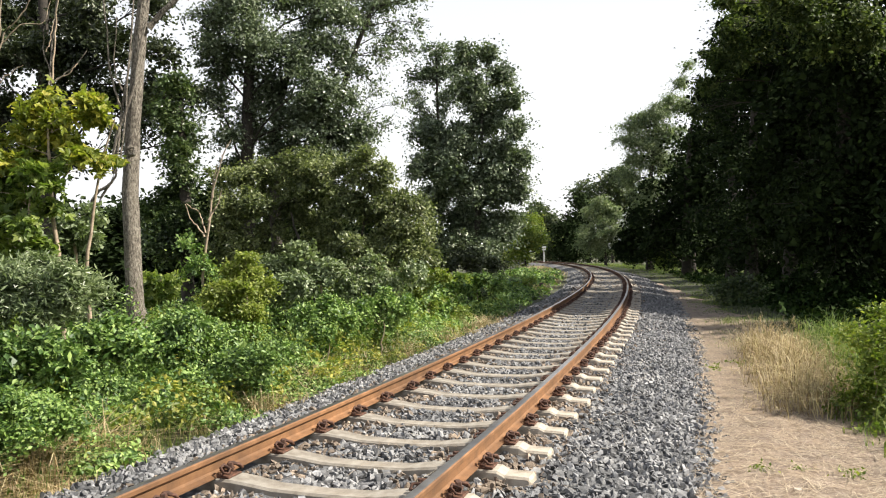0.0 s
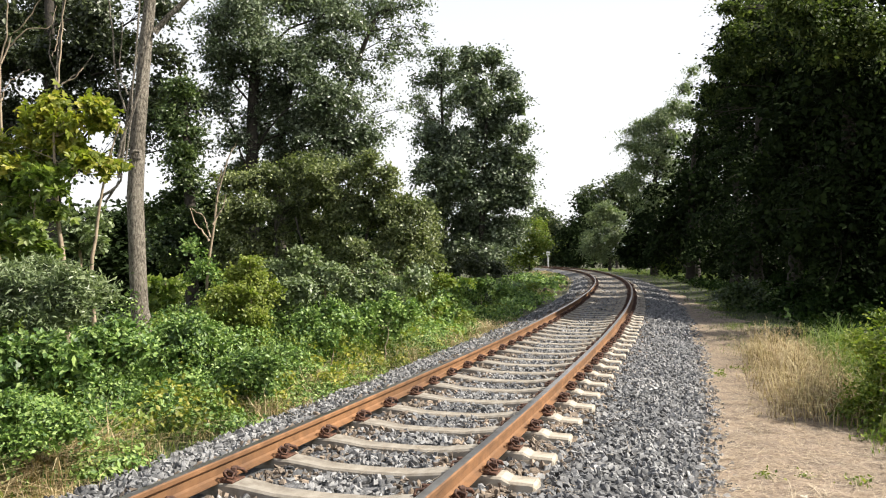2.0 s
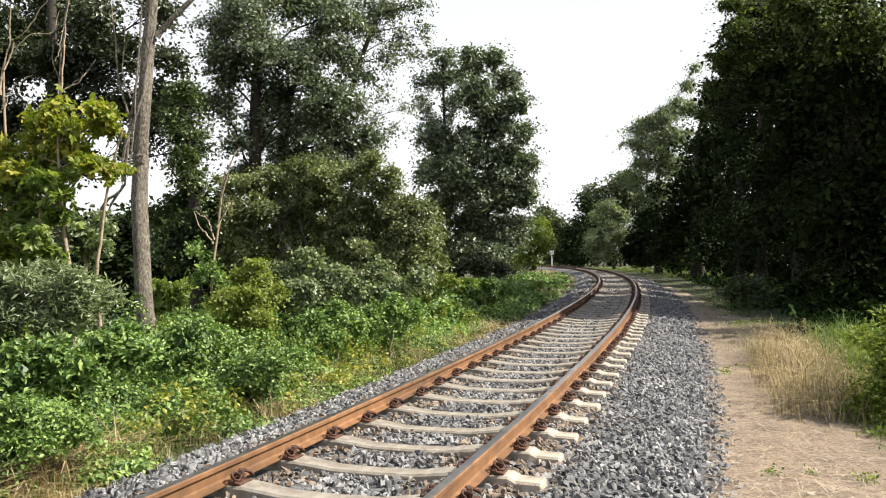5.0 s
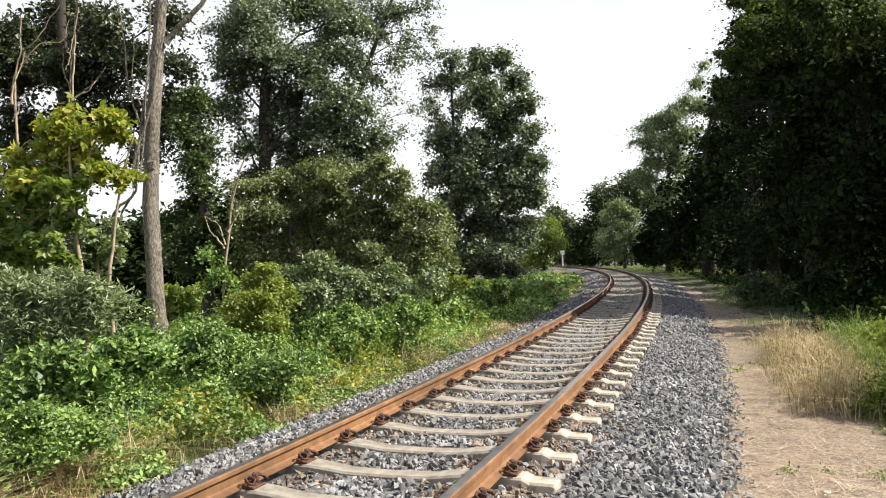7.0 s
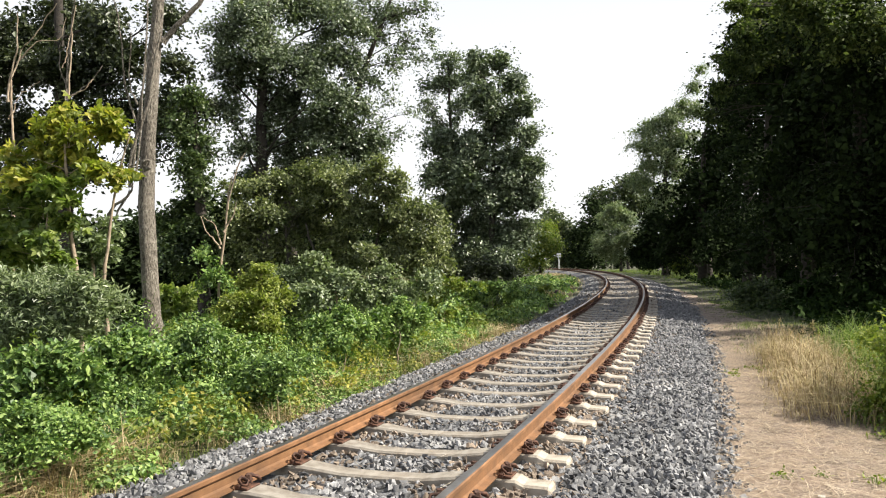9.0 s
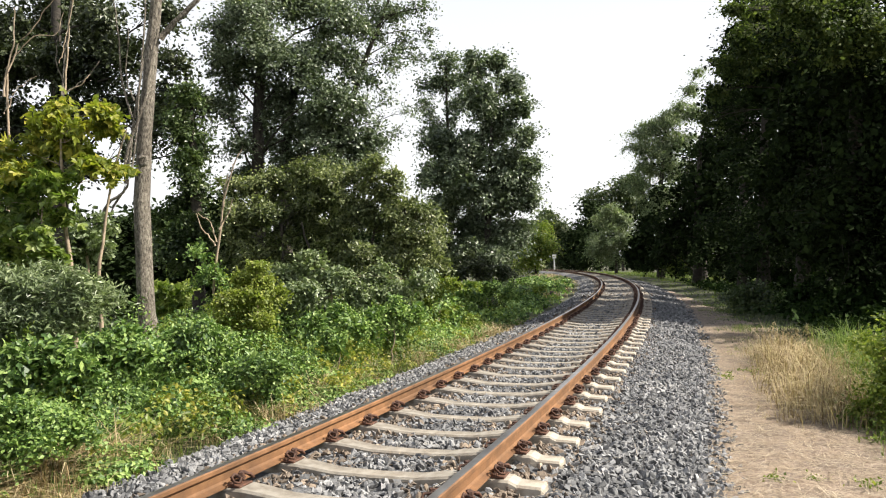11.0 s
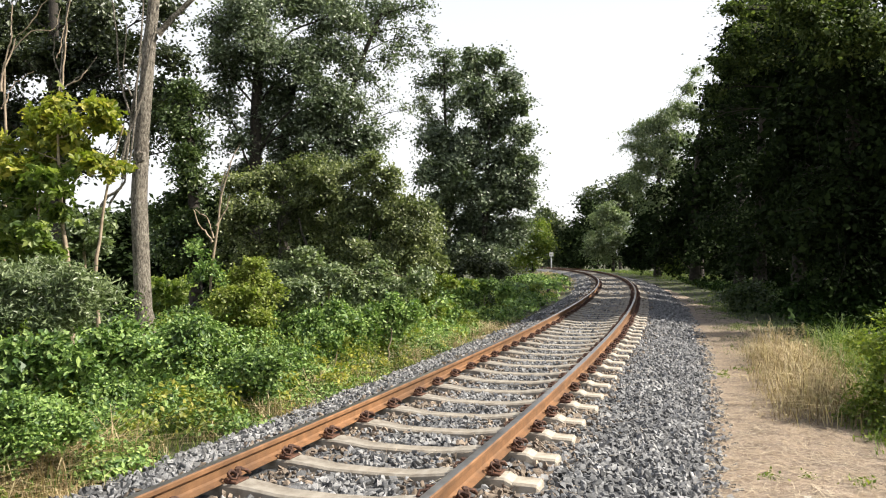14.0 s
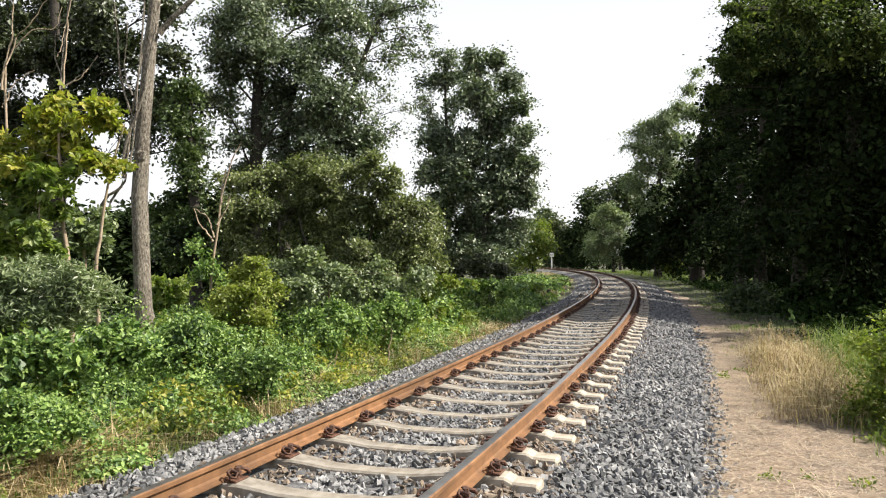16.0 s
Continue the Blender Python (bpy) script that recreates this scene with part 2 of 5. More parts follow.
def blade_arrays(rng, pts, height, width, lean=0.35, flat=False):
    """Grass blades: a lower quad and a bent upper quad that tapers to a thin tip."""
    n = len(pts)
    ang = rng.uniform(0, 2 * np.pi, n)
    out = np.stack([np.cos(ang), np.sin(ang), np.zeros(n)], 1)
    side = np.stack([-np.sin(ang), np.cos(ang), np.zeros(n)], 1)
    h = (height * rng.uniform(0.5, 1.25, n))[:, None]
    k = (lean * rng.uniform(0.2, 1.6, n))[:, None]
    upv = np.array([0, 0, 0.06 if flat else 1.0])
    p1 = pts + (out * k * 0.3 + upv) * h * 0.55
    p2 = pts + (out * k * 1.1 + upv * (1 - 0.25 * np.minimum(k, 1.5))) * h
    w = width * rng.uniform(0.6, 1.3, n)[:, None]
    if flat:
        v = np.stack([pts - side * w, pts + side * w, p2 + side * w * 0.4, p2 - side * w * 0.4], 1).reshape(-1, 3)
        return v, np.arange(n * 4).reshape(-1, 4)
    v = np.stack([pts - side * w, pts + side * w, p1 - side * w * 0.8, p1 + side * w * 0.8, p2 - side * w * 0.15, p2 + side * w * 0.15], 1).reshape(-1, 3)
    b = np.arange(n)[:, None] * 6
    q = np.concatenate([b + np.array([0, 1, 3, 2]), b + np.array([2, 3, 5, 4])])
    return v, q


def tube_arrays(path, radii, sides=8, wobble=0.0, rng=None):
    """A tapered round limb along a path."""
    path, radii = np.asarray(path, float), np.asarray(radii, float)
    d = unit(np.gradient(path, axis=0))
    ref = np.where(np.abs(d[:, 2:3]) > 0.9, np.array([[1.0, 0, 0]]), np.array([[0, 0, 1.0]]))
    a = unit(np.cross(d, ref))
    b = np.cross(d, a)
    ang = np.linspace(0, 2 * np.pi, sides, endpoint=False)
    r = radii[:, None] * (1 + (wobble * rng.normal(size=(len(path), sides)) if wobble else 0))
    v = path[:, None] + r[..., None] * (a[:, None] * np.cos(ang)[None, :, None] + b[:, None] * np.sin(ang)[None, :, None])
    i = np.arange(len(path) - 1)[:, None] * sides
    j, j2 = np.arange(sides)[None], (np.arange(sides)[None] + 1) % sides
    q = np.stack([i + j, i + j2, i + sides + j2, i + sides + j], -1).reshape(-1, 4)
    return v.reshape(-1, 3), q


def join_arrays(pieces):
    vs, qs, k = [], [], 0
    for v, q in pieces:
        vs.append(v)
        qs.append(q + k)
        k += len(v)
    return np.concatenate(vs), np.concatenate(qs)


def bend(a, b, rng, n=8, sag=0.12):
    """A crooked way from a to b."""
    a, b = np.asarray(a, float), np.asarray(b, float)
    t = np.linspace(0, 1, n)[:, None]
    ln = np.linalg.norm(b - a)
    kink = np.cumsum(rng.normal(size=(n, 3)), 0) * ln * sag / n
    return a + (b - a) * t + kink * np.sin(np.pi * t) + np.array([0, 0, 1]) * ln * 0.08 * np.sin(np.pi * t)


def spline(points, n):
    p = np.asarray(points, float)
    t = np.linspace(0, len(p) - 1, n)
    out = np.stack([np.interp(t, np.arange(len(p)), p[:, k]) for k in range(3)], 1)
    for _ in range(2):
        out[1:-1] = (out[:-2] + 2 * out[1:-1] + out[2:]) / 4
    return out


def tree(name, label, category, trunk, radius, lobes, leaves, leaf_size, leaf_mat, bark, seed,
         clump=0.35, per_clump=40, squash=0.95, width=0.6, droop=0.0, group="", stems=(), limbs=True, top=0.3, core=0.12, ragged=0.35,
         align=1.9, loose=0.16, palmate=False, split=False):
    """A tapered trunk with limbs to each lobe of the crown and twigs to its clumps; leaves sit in clumps on the lobes.
    trunk: points upward; stems: further trunks; lobes: centre and radius."""
    rng = np.random.default_rng(seed)
    thing = new(name)
    base = np.asarray(trunk[0], float)
    thing.location = base
    for k, (pts, r) in enumerate([(trunk, radius), *stems]):
        n = 14
        way = spline(pts, n) - base
        way[1:] += np.cumsum(rng.normal(size=(n - 1, 3)) * 0.012, 0)
        rad = r * np.linspace(1.0, top, n)
        rad[0] *= 1.25
        v, q = tube_arrays(way, rad, 12, 0.05, rng)
        part("trunk", mesh_arrays("trunk", v, q, materials=[bark], smooth=True), thing)
    ends = spline(trunk, 20)
    sprays, outward, cores = [], [], []
    vol = np.array([l[3] ** 2 for l in lobes])
    counts = np.maximum((leaves / per_clump * vol / vol.sum()).astype(int), 4)
    for (x, y, z, r), c in zip(lobes, counts):
        ctr = np.array([x, y, z])
        # boughs reach out from the middle of the lobe, uneven in length, and carry the sprays
        nb = int(rng.integers(9, 14))
        bd = unit(rng.normal(size=(nb, 3)) + np.array([0, 0, 0.25]))
        bl = r * rng.uniform(0.7, 1.0 + ragged, nb)
        b = rng.integers(0, nb, c)
        t = (0.18 + 0.82 * rng.uniform(0, 1, c) ** 0.75)[:, None]
        d = bd[b]
        drop = np.array([0, 0, -0.10]) * (bl[b][:, None] * t ** 2)
        cl = ctr + d * bl[b][:, None] * t * np.array([1, 1, squash]) + drop + rng.normal(size=(c, 3)) * loose * r * (1.15 - 0.75 * t)
        sprays.append(cl)
        outward.append(d)
        m = max(int(core * leaves * vol[len(cores)] / vol.sum()), 1)
        cores.append(ctr + unit(rng.normal(size=(m, 3))) * (0.72 * r * rng.uniform(0, 1, (m, 1)) ** 0.5))
        if limbs:
            low = ends[ends[:, 2] < z + 0.2 * r]
            s = low[max(len(low) - 1 - rng.integers(0, 3), 0)] if len(low) else ends[0]
            w = bend(s, ctr, rng, 8)
            r0 = radius * min(0.45, 0.12 + 0.05 * r)
            pieces = [tube_arrays(w - base, np.linspace(r0, r0 * 0.35, 8), 6)]
            for e, ln in zip(bd, bl):
                f = w[rng.integers(5, 8)]
                pieces.append(tube_arrays(bend(f, ctr + e * ln * np.array([1, 1, squash]) + np.array([0, 0, -0.1 * ln]), rng, 6, 0.2) - base, np.linspace(r0 * 0.32, r0 * 0.05, 6), 3))
            if split:
                for v, q in pieces[1:]:
                    part("branch", mesh_arrays("branch", v, q, materials=[bark], smooth=True), thing)
                pieces = pieces[:1]
            v, q = join_arrays(pieces)
            part("limb", mesh_arrays("limb", v, q, materials=[bark], smooth=True), thing)
    cl, out = np.concatenate(sprays), np.concatenate(outward)
    k = np.repeat(np.arange(len(cl)), rng.integers(per_clump // 2, per_clump * 3 // 2, len(cl)))
    # each spray is a flat fan of leaves that hangs outward
    nor = unit(out * 0.7 + np.array([0, 0, 0.8]) + rng.normal(size=out.shape) * 0.35)
    e1 = unit(np.cross(nor, rng.normal(size=nor.shape)))
    e2 = np.cross(nor, e1)
    spread = clump * rng.uniform(0.6, 1.4, len(cl))
    g = rng.normal(size=(len(k), 3)) * np.array([1.0, 0.7, 0.22]) * spread[k][:, None]
    pts = cl[k] + e1[k] * g[:, :1] + e2[k] * g[:, 1:2] + nor[k] * g[:, 2:] - np.array([0, 0, 1.0]) * droop * clump * np.abs(g[:, :1])
    if palmate:
        v, q = palmate_arrays(rng, pts - base, leaf_size, nor[k])
    else:
        v, q = leaf_arrays(rng, pts - base, leaf_size, width, nor[k] * align, droop)
    cp = np.concatenate(cores)
    v2, q2 = leaf_arrays(rng, cp - base, leaf_size * 1.4, 0.8, 0.3)
    v, q = join_arrays([(v, q), (v2, q2)])
    part("crown", mesh_arrays("crown", v, q, materials=[leaf_mat]), thing)
    return tagged(thing, label, category, group)


# ---- the line of the track ----
GAUGE = 1.435
RAIL_Z = 0.364
X0, Y0, TH0 = 0.0490, 4.8158, -0.32452
K0, K1, K2, K3 = 0.004507, -0.000805, -0.000197, 0.001391
S0, DS = 0.2801, 0.6504
g_s = np.arange(-30, 170, 0.05)
g_k = K0 + K1 * np.clip(g_s / 20, 0, 1) + K2 * np.clip(g_s / 20 - 1, 0, 1) + K3 * np.clip((g_s / 20 - 2) / 2, 0, 1)
g_th = np.cumsum(g_k) * 0.05
g_th += TH0 - np.interp(0, g_s, g_th)
g_x, g_y = np.cumsum(-np.sin(g_th)) * 0.05, np.cumsum(np.cos(g_th)) * 0.05
g_x += X0 - np.interp(0, g_s, g_x)
g_y += Y0 - np.interp(0, g_s, g_y)


def along(s, off, z=0.0):
    """Points s metres along the track and off metres to the right of its middle."""
    s, off = np.broadcast_arrays(np.asarray(s, float), np.asarray(off, float))
    x, y, th = np.interp(s, g_s, g_x), np.interp(s, g_s, g_y), np.interp(s, g_s, g_th)
    o = off - GAUGE / 2
    return np.stack([x + o * np.cos(th), y + o * np.sin(th), np.zeros_like(x) + z], -1)


def track_pose(s, off=0.0, z=0.0):
    p = along(s, off, z)
    return Matrix.Translation(p.tolist()) @ Matrix.Rotation(float(np.interp(s, g_s, g_th)), 4, 'Z')


def offset_of(x, y):
    """Distance to the right of the track's middle, and the place along it."""
    step = 20
    sx, sy, st, ss = g_x[::step], g_y[::step], g_th[::step], g_s[::step]
    best, off, at = np.full(x.shape, 1e9), np.zeros(x.shape), np.zeros(x.shape)
    for a, b, t, s in zip(sx, sy, st, ss):
        d = (x - a) ** 2 + (y - b) ** 2
        o = (x - a) * math.cos(t) + (y - b) * math.sin(t) + GAUGE / 2
        m = d < best
        best[m], off[m], at[m] = d[m], o[m], s
    return off, at


def ground_z(off):
    return np.interp(off, [-60, -14, -7, -3.2, -1.7, 2.2, 4.2, 7, 14, 60], [-1.2, -0.9, -0.5, -0.05, 0.02, -0.02, -0.02, -0.25, -0.3, 0.0])


# ---- ground ----
def make_ground():
    t = np.linspace(-1, 1, 191)
    ax = np.sign(t) * (26 * np.abs(t) + 1400 * np.abs(t) ** 7)
    x, y = np.meshgrid(ax + 4, ax + 14, indexing="ij")
    off, at = offset_of(x, y)
    z = ground_z(off)
    rng = np.random.default_rng(3)
    near = np.hypot(x, y - 14) < 60
    z = z + np.where(near & (np.abs(off) > 2.3), rng.normal(size=x.shape) * 0.012, 0) - np.where(np.abs(off) < 1.9, 0.12, 0) - np.where((off >= 1.9) & (off < 3.6) & (at < 85) & (at > -15), 0.05, 0)
    v = np.stack([x, y, z], -1).reshape(-1, 3)
    n = len(t)
    i = np.arange(n * n).reshape(n, n)
    q = np.stack([i[:-1, :-1], i[1:, :-1], i[1:, 1:], i[:-1, 1:]], -1).reshape(-1, 4)
    soil = plain_material("soil", [(0.3, (0.03, 0.035, 0.015)), (0.6, (0.07, 0.075, 0.035)), (0.8, (0.12, 0.11, 0.06))], 3, 0.95, 30, 0.03)
    ob = new("ground", mesh_arrays("ground", v, q, materials=[soil], smooth=True))
    tagged(ob, "dark soil and leaf litter beside the track", "ground", kind="structure")
    return ob


def make_path():
    """A trodden strip of dry straw and dust along the ballast, with a ragged outer edge."""
    dry = plain_material("straw_ground", [(0.3, (0.12, 0.086, 0.062)), (0.5, (0.26, 0.20, 0.15)), (0.72, (0.40, 0.33, 0.265))], 26, 0.95, 60, 0.03)
    rng = np.random.default_rng(4)
    s = np.concatenate([np.arange(-16, 20, 0.15), np.arange(20, 36, 0.5)])
    edge = np.interp(s, [-16, 0, 10, 20, 28, 36], [4.4, 4.3, 3.9, 3.1, 2.7, 2.3]) + 0.10 * np.sin(s * 2.1) + 0.07 * np.sin(s * 5.3 + 1) + rng.normal(size=len(s)) * 0.05
    k = np.linspace(0, 1, 26)
    off = 1.95 + (edge[:, None] - 1.95) * k[None]
    S = np.broadcast_to(s[:, None], off.shape)
    rise = np.clip(k / 0.1, 0, 1) * np.clip((1 - k) / 0.12, 0, 1)
    z = ground_z(off) - 0.01 + (0.022 + rng.normal(size=off.shape) * 0.007) * rise[None]
    v = along(S, off, z).reshape(-1, 3)
    i = np.arange(off.size).reshape(off.shape)
    q = np.stack([i[:-1, :-1], i[:-1, 1:], i[1:, 1:], i[1:, :-1]], -1).reshape(-1, 4)
    ob = new("path", mesh_arrays("path", v, q, materials=[dry], smooth=True))
    tagged(ob, "trodden path of dry straw and dust", "path", kind="structure")


make_path()
make_ground()


# ---- rails ----
def make_rail(off):
    head = [(0.008, -0.052), (0.031, -0.040), (0.0335, -0.036), (0.0335, -0.010), (0.026, -0.001), (0.012, 0.0),
            (-0.012, 0.0), (-0.026, -0.001), (-0.0335, -0.010), (-0.0335, -0.036), (-0.031, -0.040), (-0.008, -0.052)]
    web = [(0.024, -0.127), (0.012, -0.112), (0.012, -0.050), (-0.012, -0.050), (-0.012, -0.112), (-0.024, -0.127)]
    foot = [(-0.0625, -0.149), (0.0625, -0.149), (0.0625, -0.139), (0.020, -0.1265), (-0.020, -0.1265), (-0.0625, -0.139)]
    s = np.concatenate([np.arange(-12, 20, 0.4), np.arange(20, 150, 1.0)])
    thing = tagged(new("rail"), "orange-rusted steel rail with a worn grey head", "rail", "rails of the track")
    for name, prof, label in (("head", head, "worn grey running surface"), ("web", web, ""), ("foot", foot, "")):
        k = len(prof)
        v = np.concatenate([along(s, off + o, RAIL_Z + 0.87 * z)[:, None] for o, z in prof], 1)
        i = np.arange(len(s) - 1)[:, None] * k
        j, j2 = np.arange(k)[None], (np.arange(k)[None] + 1) % k
        q = np.stack([i + j, i + j2, i + k + j2, i + k + j], -1).reshape(-1, 4)
        index = np.tile(((name == "head") & np.isin(np.arange(k), (4, 5, 6))).astype(int), len(s) - 1)
        part(name, mesh_arrays(name, v.reshape(-1, 3), q, materials=[RUST, STEEL], index=index), thing, label)


make_rail(-(GAUGE / 2 + 0.0335))
make_rail(GAUGE / 2 + 0.0335)


# ---- sleepers ----
def sleeper_body():
    sec = [(-1.150, .180, .078), (-1.135, .195, .086), (-0.98, .200, .090), (-0.93, .226, .094), (-0.58, .228, .094), (-0.50, .220, .092), (-0.30, .194, .082), (0.0, .188, .077)]
    sec += [(-o, z, w) for o, z, w in sec[-2::-1]]
    ring = []
    for o, z, w in sec:
        ring.append([(o, -w - .03, .0), (o, -w, z - .014), (o, -w + .014, z), (o, w - .014, z), (o, w, z - .014), (o, w + .03, .0)])
    v = np.array(ring).reshape(-1, 3)
    k = 6
    i = np.arange(len(sec) - 1)[:, None] * k
    j = np.arange(k)[None]
    q = np.stack([i + j, i + (j + 1) % k, i + k + (j + 1) % k, i + k + j], -1).reshape(-1, 4)
    t = np.array([(0, 1, 2), (0, 2, 3), (0, 3, 4), (0, 4, 5)])
    e = (len(sec) - 1) * k
    return mesh_arrays("body", v, q, np.concatenate([t, t[:, ::-1] + e]), [CONCRETE])


def box(bm, x, y, z, sx, sy, sz, bev=0.0, rz=0.0):
    r = bmesh.ops.create_cube(bm, size=1.0, matrix=Matrix.Translation((x, y, z)) @ Matrix.Rotation(rz, 4, 'Z') @ Matrix.Diagonal((sx, sy, sz, 1)))
    if bev:
        bmesh.ops.bevel(bm, geom=list({e for v in r["verts"] for e in v.link_edges}), offset=bev, segments=1, affect='EDGES')


def plate_mesh():
    bm = bmesh.new()
    box(bm, 0, 0, .203, .30, .145, .014, .004)
    box(bm, .082, 0, .214, .03, .14, .026, .006)
    box(bm, -.082, 0, .214, .03, .14, .026, .006)
    return bm_mesh("base_plate", bm, RUST_DARK)


def clip_mesh():
    """A bent spring bar with two loops that press on the rail's foot."""
    way = [(-.035, -.030, .232), (.010, -.036, .262), (.052, -.052, .258), (.058, -.076, .232), (.030, -.086, .236), (-.006, -.070, .262), (-.012, -.030, .270),
           (.020, -.012, .256), (.020, .012, .256), (-.012, .030, .270), (-.006, .070, .262), (.030, .086, .236), (.058, .076, .232), (.052, .052, .258), (.010, .036, .262), (-.035, .030, .232)]
    v, q = tube_arrays(way, [.0095] * len(way), 4)
    return mesh_arrays("clip", v, q, materials=[RUST_DARK], smooth=True)


def bolt_mesh():
    bm = bmesh.new()
    bmesh.ops.create_cone(bm, cap_ends=True, segments=6, radius1=.022, radius2=.019, depth=.03, matrix=Matrix.Translation((0, 0, .262)))
    bmesh.ops.create_cone(bm, cap_ends=True, segments=10, radius1=.030, radius2=.030, depth=.006, matrix=Matrix.Translation((0, 0, .246)))
    bmesh.ops.create_cone(bm, cap_ends=True, segments=8, radius1=.012, radius2=.012, depth=.06, matrix=Matrix.Translation((0, 0, .228)))
    return bm_mesh("bolt", bm, RUST_DARK)


def make_sleepers():
    body, plate, clip, bolt = sleeper_body(), plate_mesh(), clip_mesh(), bolt_mesh()
    bm = bmesh.new()
    box(bm, 0, 0, .25, .10, .16, .04)
    far_clip = bm_mesh("clip", bm, RUST_DARK)
    first = None
    models = []
    for rich in (True, False):
        thing = tagged(new("concrete_sleeper"), "pale concrete sleeper with rusty rail fastenings", "sleeper", "sleepers of the track")
        part("body", body, thing)
        for side in (-1, 1):
            o = side * (GAUGE / 2 + .0335)
            p = part("base_plate", plate, thing, "dark rusted base plate")
            p.location = (o, 0, .032)
            for s2 in (-1, 1):
                c = part("clip", clip if rich else far_clip, p if rich else thing)
                c.location = (s2 * .095, 0, 0) if rich else (o + s2 * .095, 0, .032)
                c.rotation_euler = (0, 0, 0 if s2 > 0 else math.pi)
                if rich:
                    b = part("bolt", bolt, p)
                    b.location = (s2 * .112, 0, 0)
        models.append(thing)
    rng = np.random.default_rng(5)
    for k in range(-22, 182):
        s = S0 + k * DS
        m = track_pose(s, rng.normal() * 0.012, rng.normal() * 0.004) @ Matrix.Rotation(rng.normal() * 0.008, 4, 'Z')
        src = 0 if s < 26 else 1
        if models[src] is not None and (k == -22 or (src == 1 and not first)):
            models[src].matrix_basis = m
            if src == 1:
                first = True
        else:
            copy_thing(models[src], m)


make_sleepers()


# ---- ballast ----
BED_OFF = [-2.3, -1.75, -1.2, -0.9, 0, 0.9, 1.2, 1.5, 2.3, 2.6]
BED_Z = [-0.12, 0.09, 0.175, 0.170, 0.150, 0.158, 0.132, 0.098, -0.03, -0.10]


def stone_shapes(rng, count=14):
    shapes = []
    for _ in range(count):
        bm = bmesh.new()
        p = unit(rng.normal(size=(8, 3))) * rng.uniform(0.8, 1.15, (8, 1)) * np.array([1.0, 0.78, 0.6])
        for c in p:
            bm.verts.new(c)
        r = bmesh.ops.convex_hull(bm, input=bm.verts)
        bmesh.ops.delete(bm, geom=[v for v in bm.verts if not v.link_faces], context='VERTS')
        bm.verts.index_update()
        shapes.append((np.array([v.co[:] for v in bm.verts]), np.array([[v.index for v in f.verts] for f in bm.faces])))
        bm.free()
    return shapes


def rotations(rng, n):
    q = unit(rng.normal(size=(n, 4)))
    w, x, y, z = q.T
    return np.stack([1 - 2 * (y * y + z * z), 2 * (x * y - w * z), 2 * (x * z + w * y), 2 * (x * y + w * z), 1 - 2 * (x * x + z * z), 2 * (y * z - w * x),
                     2 * (x * z - w * y), 2 * (y * z + w * x), 1 - 2 * (x * x + y * y)], -1).reshape(n, 3, 3)


